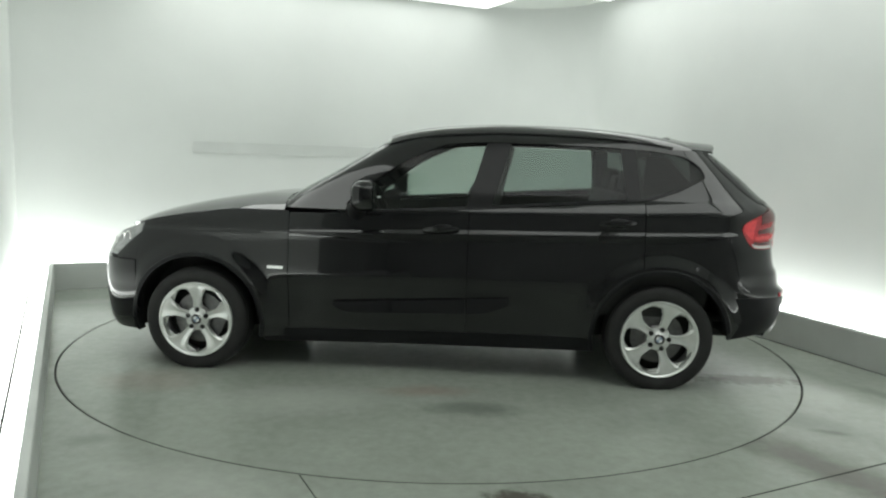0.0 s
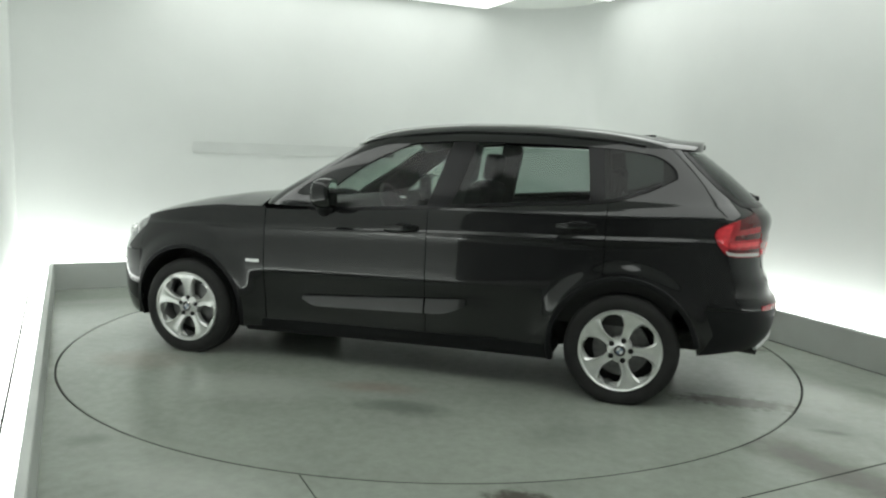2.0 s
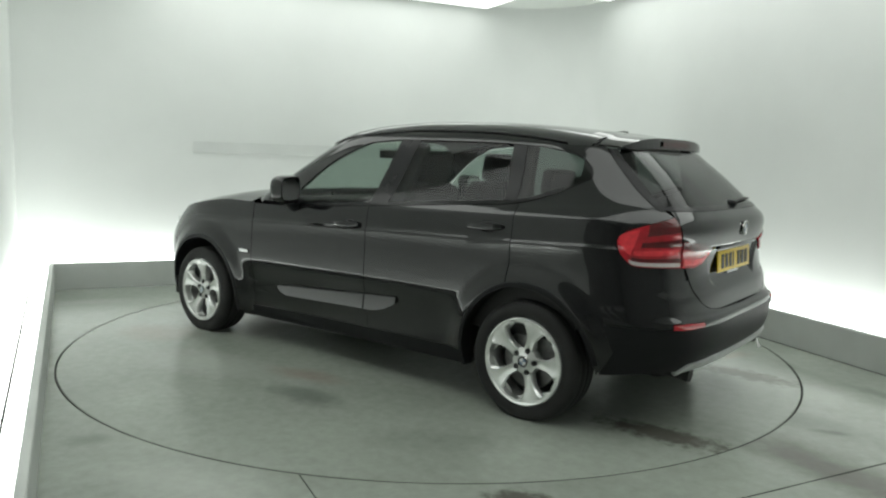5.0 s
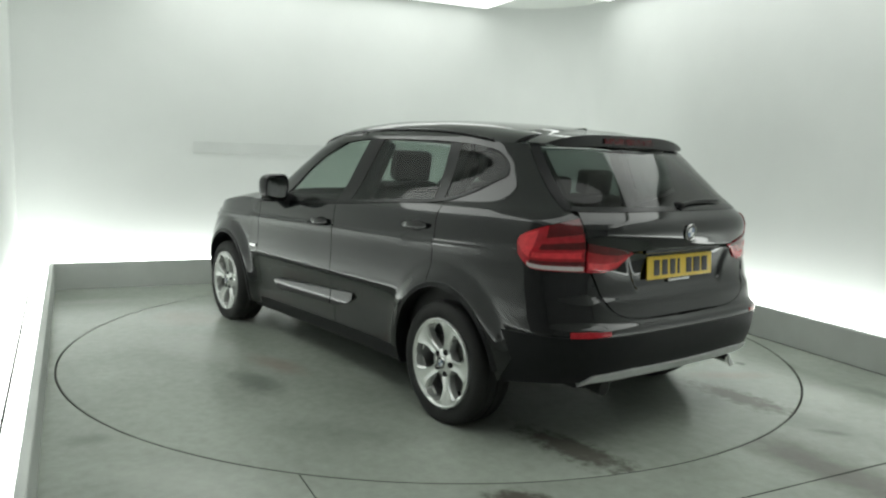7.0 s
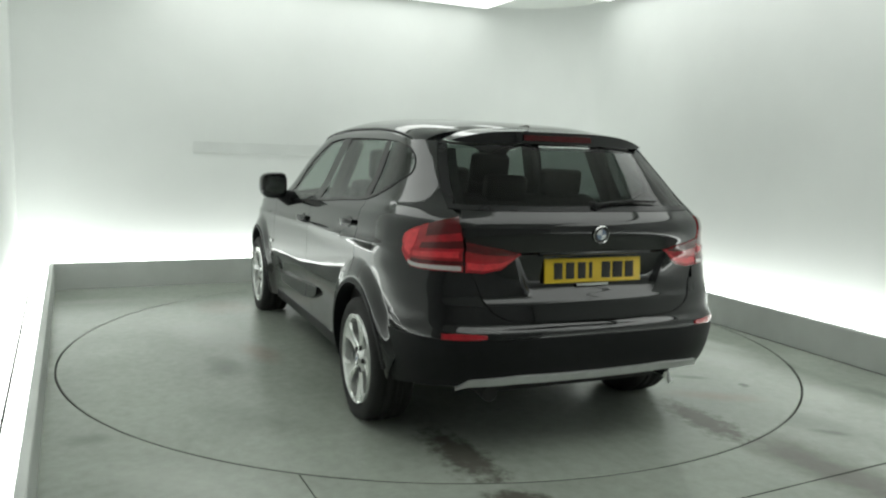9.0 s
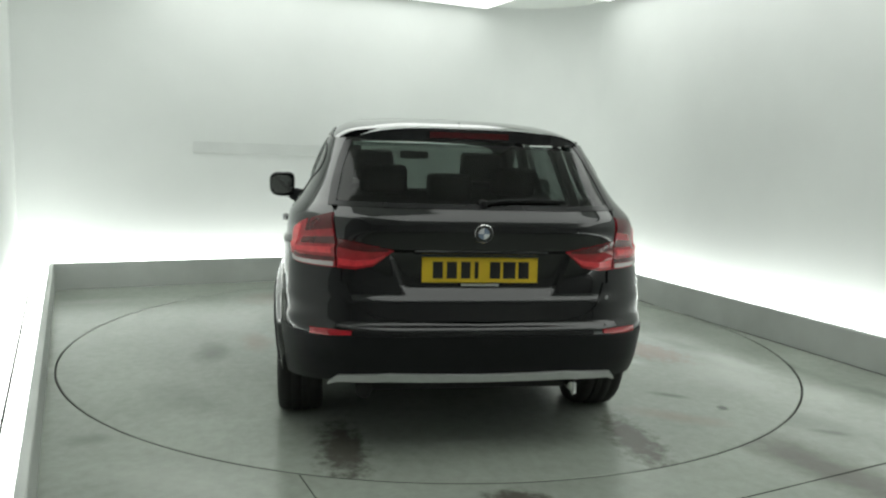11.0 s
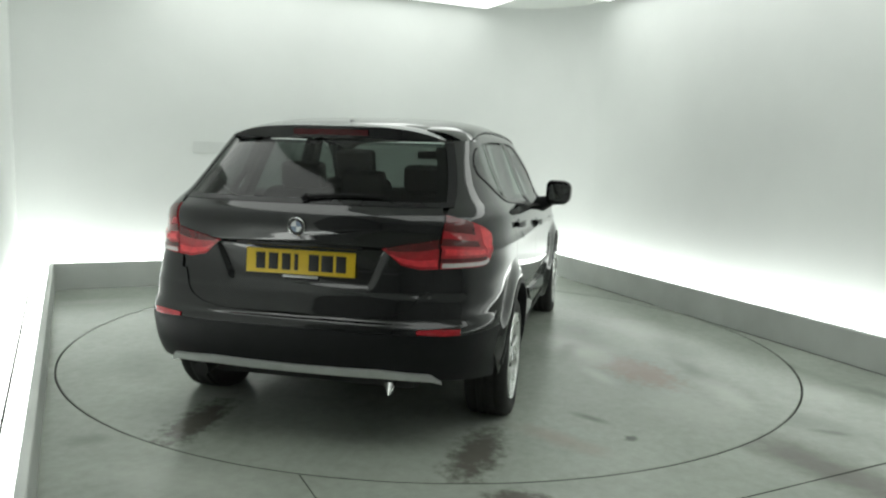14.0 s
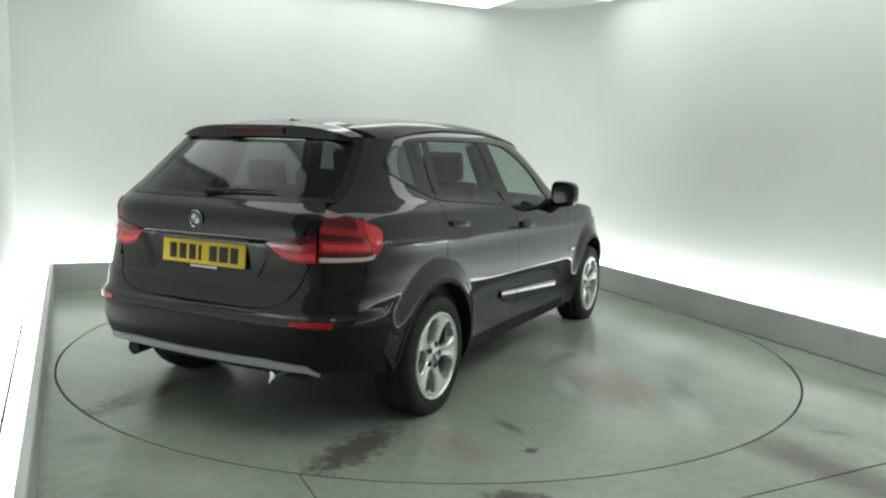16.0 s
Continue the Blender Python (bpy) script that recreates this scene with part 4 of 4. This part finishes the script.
both("kidney_grille", skin(lambda t: (lambda z: (cy(0.32 - 0.29 * t, z, True), z))(0.56), lambda t: (lambda z: (cy(0.30 - 0.27 * t, z, True), z))(0.735), 12, 8, 0.012), M_TRIM, front_bumper, "kidney-shaped black grille with chrome rim")


def hl_lo(t):
    if t < 0.5:
        x = 1.758 + (1.937 - 1.758) * t * 2
        return cx(x, LAMP_LO(x)), LAMP_LO(x)
    z = 0.665 - 0.02 * (t - 0.5)
    return cx(1.937, z) + (cy(0.465, z, True) - cx(1.937, z)) * (t - 0.5) * 2, z


def hl_hi(t):
    z = 0.872 - 0.112 * t ** 0.9
    return cx(1.758, z) + (cy(0.465, z, True) - cx(1.758, z)) * t, z


whole("nose_shell", skin(lambda t: (lambda z: (cx(1.793, z) + (cy(0.0, z, True) - cx(1.793, z)) * t, z))(0.22), lambda t: (lambda z: (cx(1.74, z) + (cy(0.0, z, True) - cx(1.74, z)) * t, z))(0.80), 30, 8, -0.03, 0), M_GAP, car)
both("headlamp", skin(hl_lo, hl_hi, 24, 10, 0.003), M_HEAD, car, "clear headlamp")

for hx, hz in ((1.87, 0.775), (1.985, 0.745)):
    q = at(cx(hx, hz), hz)
    d = Vector((0.55, 0.83, 0.05)) if hx < 1.9 else Vector((0.85, 0.5, 0.05))
    for s in (1, -1):
        ring_ob = part("lamp_ring", mesh("lamp_ring", *lathe([(0.030, 0.0), (0.036, 0.006), (0.042, 0.0)], 28, "z"), M_CHROME), car, "chrome ring in the headlamp")
        dd = Vector((d.x, d.y * s, d.z))
        ring_ob.matrix_local = Matrix.Translation(Vector((q.x, q.y * s, q.z)) + dd.normalized() * 0.004) @ dd.to_track_quat("Z", "Y").to_matrix().to_4x4()

# spoiler with the high brake lamp
def spoiler_row(x, k):
    w = 0.562 - 0.010 * max(0, (-1.5 - x) / 0.2)
    zt = ROOF(max(x, -1.60)) - (0 if x > -1.60 else (-1.60 - x) * 0.08)
    return Vector((x + 0.06 * k ** 4, w * k, zt + 0.020 - 0.055 * k ** 4))


P_top = [[spoiler_row(-1.50 - 0.27 * i / 10, k / 16) for k in range(17)] for i in range(11)]
P_bot = [[spoiler_row(-1.77 + 0.20 * i / 6, k / 16) - Vector((0, 0, (0.058 + 0.012 * i / 6) * (1 - (k / 16) ** 6))) for k in range(17)] for i in range(7)]
spoiler = whole("roof_spoiler", fold(P_top + P_bot, 0, 0.0), M_PAINT, car, "black roof spoiler with a high brake lamp")
vs = [Vector((spoiler_row(-1.775, abs(0.33 * y)).x - 0.004, 0.33 * 0.58 * y, spoiler_row(-1.775, abs(0.33 * y)).z - dz)) for y in [-1 + i / 8 for i in range(17)] for dz in (0.016, 0.044)]
part("brake_lamp", mesh("brake_lamp", vs, [(2 * i, 2 * i + 2, 2 * i + 3, 2 * i + 1) for i in range(16)], M_BRAKE), spoiler, "dark red high brake lamp")
fin = [(x, y, z) for x, y, z in ((-1.32, 0, 0.0), (-1.48, 0.022, 0.0), (-1.48, -0.022, 0.0), (-1.465, 0, 0.030), (-1.485, 0, 0.030))]
part("aerial_fin", mesh("aerial_fin", [(x, y, z + ROOF(x) - 0.004) for x, y, z in fin], [(0, 1, 3), (0, 3, 2), (1, 4, 3), (2, 3, 4), (1, 2, 4)], M_PAINT), roof, "small black aerial fin")


# mirrors
def mirror(sgn):
    bm = bmesh.new()
    bmesh.ops.create_uvsphere(bm, u_segments=28, v_segments=18, radius=1)
    for v in bm.verts:
        x, y, z = v.co
        s = lambda a, e: math.copysign(abs(a) ** e, a)
        px = s(x, 0.8) * 0.082
        if px < -0.045:
            px = -0.045
        v.co = (px, s(y, 0.55) * 0.092 * (1 + 0.05 * z), s(z, 0.6) * 0.091 * (1 - 0.12 * y * sgn))
    bmesh.ops.transform(bm, matrix=pose(0.355, sgn * 0.978, 1.092, 0, 0, sgn * 6), verts=bm.verts)
    ob = part("door_mirror", bm_mesh("door_mirror", bm, M_PAINT), car, "black door mirror")
    pane = bmesh.new()
    bmesh.ops.create_circle(pane, cap_ends=True, segments=32, radius=1)
    for v in pane.verts:
        s = lambda a, e: math.copysign(abs(a) ** e, a)
        v.co = (0, s(v.co.x, 0.55) * 0.075, s(v.co.y, 0.6) * 0.066)
    bmesh.ops.transform(pane, matrix=pose(0.355 - 0.0475, sgn * 0.978, 1.092, 0, 0, sgn * 6), verts=pane.verts)
    part("mirror_glass", bm_mesh("mirror_glass", pane, M_MIRROR, False), ob, "mirror glass")
    vs, fs = tube([(0.40, sgn * 0.92, 1.03), (0.42, sgn * 0.86, 1.005), (0.43, sgn * 0.80, 0.985)], [0.04, 0.055, 0.07], 12)
    part("mirror_foot", mesh("mirror_foot", vs, fs, M_PLASTIC), ob)


mirror(1)
mirror(-1)
both("side_badge", skin(poly((0.955, 0.632), (0.86, 0.632)), poly((0.955, 0.650), (0.86, 0.650)), 6, 2, 0.006, 0.008), M_CHROME, car, "small bright side badge")
part("exhaust_pipe", mesh("exhaust_pipe", *tube([(-1.7, 0.50, 0.325), (-2.0, 0.50, 0.312), (-2.12, 0.50, 0.302)], 0.036, 16), M_RUBBER), car, "dark steel exhaust pipe")
part("tow_hook", mesh("tow_hook", *tube([(-2.0, -0.44, 0.33), (-2.16, -0.435, 0.318), (-2.175, -0.45, 0.285)], [0.02, 0.022, 0.015], 12), M_CHROME), car, "bright metal hook under the bumper")


# wheels
def wheel(x, sgn):
    tyre_p = [(0.236, -0.085), (0.262, -0.104), (0.292, -0.108), (0.312, -0.098), (0.322, -0.082), (0.325, -0.06), (0.318, -0.052), (0.318, -0.046), (0.326, -0.04), (0.3275, -0.016), (0.319, -0.010), (0.319, -0.002),
              (0.3275, 0.006), (0.3265, 0.034), (0.319, 0.040), (0.319, 0.048), (0.325, 0.058), (0.321, 0.084), (0.311, 0.098), (0.292, 0.108), (0.268, 0.106), (0.246, 0.098), (0.236, 0.086)]
    tyre_p = [(0.222 + (r - 0.236) * 1.04, o * 1.02 - 0.008) for r, o in tyre_p]
    rim_p = [(0.230, 0.092), (0.227, 0.101), (0.222, 0.102), (0.217, 0.098), (0.211, 0.088), (0.209, 0.070), (0.209, 0.0), (0.209, -0.08), (0.228, -0.088)]
    ob = part("wheel", mesh("wheel", *lathe(rim_p, 72), M_ALLOY, angle=50), car, "silver five-spoke alloy wheel with a black tyre")
    tyre_v, tyre_f = lathe(tyre_p, 96)
    # the tyre stands flat on the ground
    part("tyre", mesh("tyre", [(a, b * (1 + 0.10 * max(0.0, -d - 0.24) / 0.08), max(d, 0.002 - Z_AX)) for a, b, d in tyre_v], tyre_f, M_RUBBER, angle=50), ob, "worn black tyre")
    part("brake_disc", mesh("brake_disc", *lathe([(0.001, 0.03), (0.07, 0.03), (0.075, 0.018), (0.155, 0.018), (0.155, -0.005), (0.001, -0.005)], 48), M_STEEL), ob, "dark steel brake disc")
    part("wheel_back", mesh("wheel_back", *lathe([(0.001, -0.04), (0.215, -0.04)], 48), M_GAP), ob)
    rows = [(0.040, 0.034, 0.074), (0.070, 0.028, 0.077), (0.100, 0.0255, 0.081), (0.130, 0.028, 0.085), (0.152, 0.036, 0.089), (0.170, 0.047, 0.092), (0.186, 0.057, 0.095), (0.198, 0.067, 0.097), (0.203, 0.084, 0.097), (0.2055, 0.127, 0.098), (0.218, 0.137, 0.099)]
    for q in range(5):
        a = 2 * math.pi * q / 5 + (radians(306) if x > 0 else math.pi)
        vs = []
        cols = (-1.0, -0.8, -0.35, 0.0, 0.35, 0.8, 1.0)
        for r, w, o in rows:
            for c in cols:
                th = c * w / r
                drop = 0.009 if abs(c) == 1 else (0.0 if abs(c) > 0.7 else 0.005 if abs(c) > 0.1 else 0.0065)
                vs.append((r * math.cos(a + th), o - drop, r * math.sin(a + th)))
            for c in (1.0, -1.0):
                th = c * (w * 0.9) / r
                vs.append((r * math.cos(a + th), o - 0.045, r * math.sin(a + th)))
        k = 9
        fs = [(i * k + j, (i + 1) * k + j, (i + 1) * k + (j + 1) % k, i * k + (j + 1) % k) for i in range(len(rows) - 1) for j in range(k)]
        part("spoke", mesh("spoke", vs, fs, M_ALLOY, angle=28), ob)
        # Black disc puts the dark of the bolt recess into the colour.
        vs, fs = lathe([(0.001, 0.083), (0.012, 0.083), (0.0145, 0.080), (0.0145, 0.04)], 12)
        part("bolt_hole_disc", mesh("bolt_hole_disc", [(x_ + 0.058 * math.cos(a), y_, z_ + 0.058 * math.sin(a)) for x_, y_, z_ in vs], fs, M_GAP), ob)
    part("hub", mesh("hub", *lathe([(0.001, 0.086), (0.034, 0.086), (0.040, 0.080), (0.070, 0.073), (0.075, 0.062), (0.075, 0.03)], 40), M_ALLOY), ob)
    roundel(0, 0, 0, 0.031, Matrix.Translation((0, 0.086, 0)) @ pose(0, 0, 0, 0, 0, 90), ob, "centre_cap")
    ty = 0.808 if x > 0 else 0.796
    ob.matrix_local = pose(x, sgn * ty, Z_AX) if sgn > 0 else pose(x, sgn * ty, Z_AX, 0, 0, 180)


for wx in (AXF, AXR):
    for sg in (1, -1):
        wheel(wx, sg)


# interior
def seat(x, y, back=True):
    ob = part("front_seat", bm_mesh("front_seat", box_bm((0.50, 0.50, 0.17), pose(x + 0.02, y, 0.56, 0, -6, 0), 0.06, seg=3), M_CLOTH), car, "dark cloth front seat")
    part("backrest", bm_mesh("backrest", box_bm((0.16, 0.48, 0.62), pose(x - 0.30, y, 0.86, 0, -16, 0), 0.065, seg=3), M_CLOTH), ob)
    part("headrest", bm_mesh("headrest", box_bm((0.10, 0.27, 0.19), pose(x - 0.405, y, 1.265, 0, -10, 0), 0.04, seg=3), M_CLOTH), ob)
    for d in (-0.06, 0.06):
        part("headrest_post", mesh("headrest_post", *tube([(x - 0.39, y + d, 1.10), (x - 0.40, y + d, 1.20)], 0.007, 8), M_STEEL), ob)


seat(0.06, 0.36)
seat(0.06, -0.36)
bench = part("rear_bench", bm_mesh("rear_bench", box_bm((0.48, 1.20, 0.17), pose(-0.86, 0, 0.58, 0, -5, 0), 0.06, seg=3), M_CLOTH), car, "dark cloth rear bench")
part("backrest", bm_mesh("backrest", box_bm((0.15, 1.22, 0.60), pose(-1.14, 0, 0.84, 0, -16, 0), 0.06, seg=3), M_CLOTH), bench)
for y, h in ((0.36, 1.205), (0.0, 1.165), (-0.36, 1.205)):
    part("headrest", bm_mesh("headrest", box_bm((0.09, 0.25, 0.15), pose(-1.245, y, h, 0, -8, 0), 0.035, seg=3), M_CLOTH), bench)
part("cabin_floor", bm_mesh("cabin_floor", box_bm((2.9, 1.40, 0.03), pose(-0.55, 0, 0.40), 0.01), M_CLOTH), car)
part("boot_cover", bm_mesh("boot_cover", box_bm((0.66, 1.16, 0.03), pose(-1.60, 0, 1.035), 0.012), M_CLOTH), car)
dash = part("dashboard", bm_mesh("dashboard", box_bm((0.42, 1.40, 0.22), pose(0.72, 0, 0.90, 0, 8, 0), 0.07, seg=3), M_DASH), car)
part("steering_wheel", mesh("steering_wheel", *lathe([(0.185 + 0.014 * math.cos(a), 0.014 * math.sin(a)) for a in [2 * math.pi * i / 8 for i in range(9)]], 40, "x"), M_DASH), dash).matrix_local = pose(0.44, -0.36, 0.93, 0, 22, 0)
part("interior_mirror", bm_mesh("interior_mirror", box_bm((0.03, 0.22, 0.06), pose(0.36, 0, 1.335, 0, 0, 0), 0.02), M_DASH), car)
part("headlining", mesh("headlining", *(lambda vf: (list(vf[0]) + mirrored(vf)[0], list(vf[1]) + [tuple(i + len(vf[0]) for i in f) for f in mirrored(vf)[1]]))(fold([[roof_row(x, k / 8) - Vector((0, 0, 0.03)) for k in range(9)] for x in [0.28 - 1.85 * i / 20 for i in range(21)]], 0, 0)), material("lining_grey", (0.30, 0.30, 0.28), 0.85)), car, "pale grey headlining")
for sgn in (1, -1):
    vf = between(-1.62, 0.80, lambda x: 0.42, lambda x: BELT(x) - 0.02, 6, 20, proud=-0.06, skirt=0)
    vf = vf if sgn > 0 else mirrored(vf)
    part("door_lining", mesh("door_lining", *vf, M_DASH), car)
    part("pillar_trim", bm_mesh("pillar_trim", box_bm((0.15, 0.05, 0.62), pose(-0.365, sgn * 0.695, 1.13, sgn * 17, -14, 0), 0.02), M_DASH), car)
    vf = skin(lambda t: (lambda z: (cx(-1.56, z), z))(1.04 + 0.36 * t), lambda t: (lambda z: (cy(GLASS_W(max(1.1, z)) - 0.045, z), z))(1.04 + 0.36 * t), 14, 10, -0.035, 0)
    vf = vf if sgn > 0 else mirrored(vf)
    part("pillar_trim", mesh("pillar_trim", *vf, M_DASH), car)
    part("pillar_trim", bm_mesh("pillar_trim", box_bm((0.10, 0.05, 0.40), pose(-1.22, sgn * 0.665, 1.22, sgn * 22, 6, 0), 0.02), M_DASH), car)


def motions():
    """The turntable and the car on it turn clockwise together at a steady pace."""
    rows_c, rows_t = [], []
    for i in range(33):
        t = i * 0.5
        a = 175.92 - 6.865 * t - 0.0136 * t * t
        ca, sa = math.cos(radians(a)), math.sin(radians(a))
        ox, oy = -0.0215, 0.1255
        rows_c.append((t, pose(ca * ox - sa * oy, sa * ox + ca * oy, 0, 0, 0, a)))
        rows_t.append((t, pose(0, 0, 0, 0, 0, a)))
    walk(car, rows_c)
    walk(turntable, rows_t)


motions()
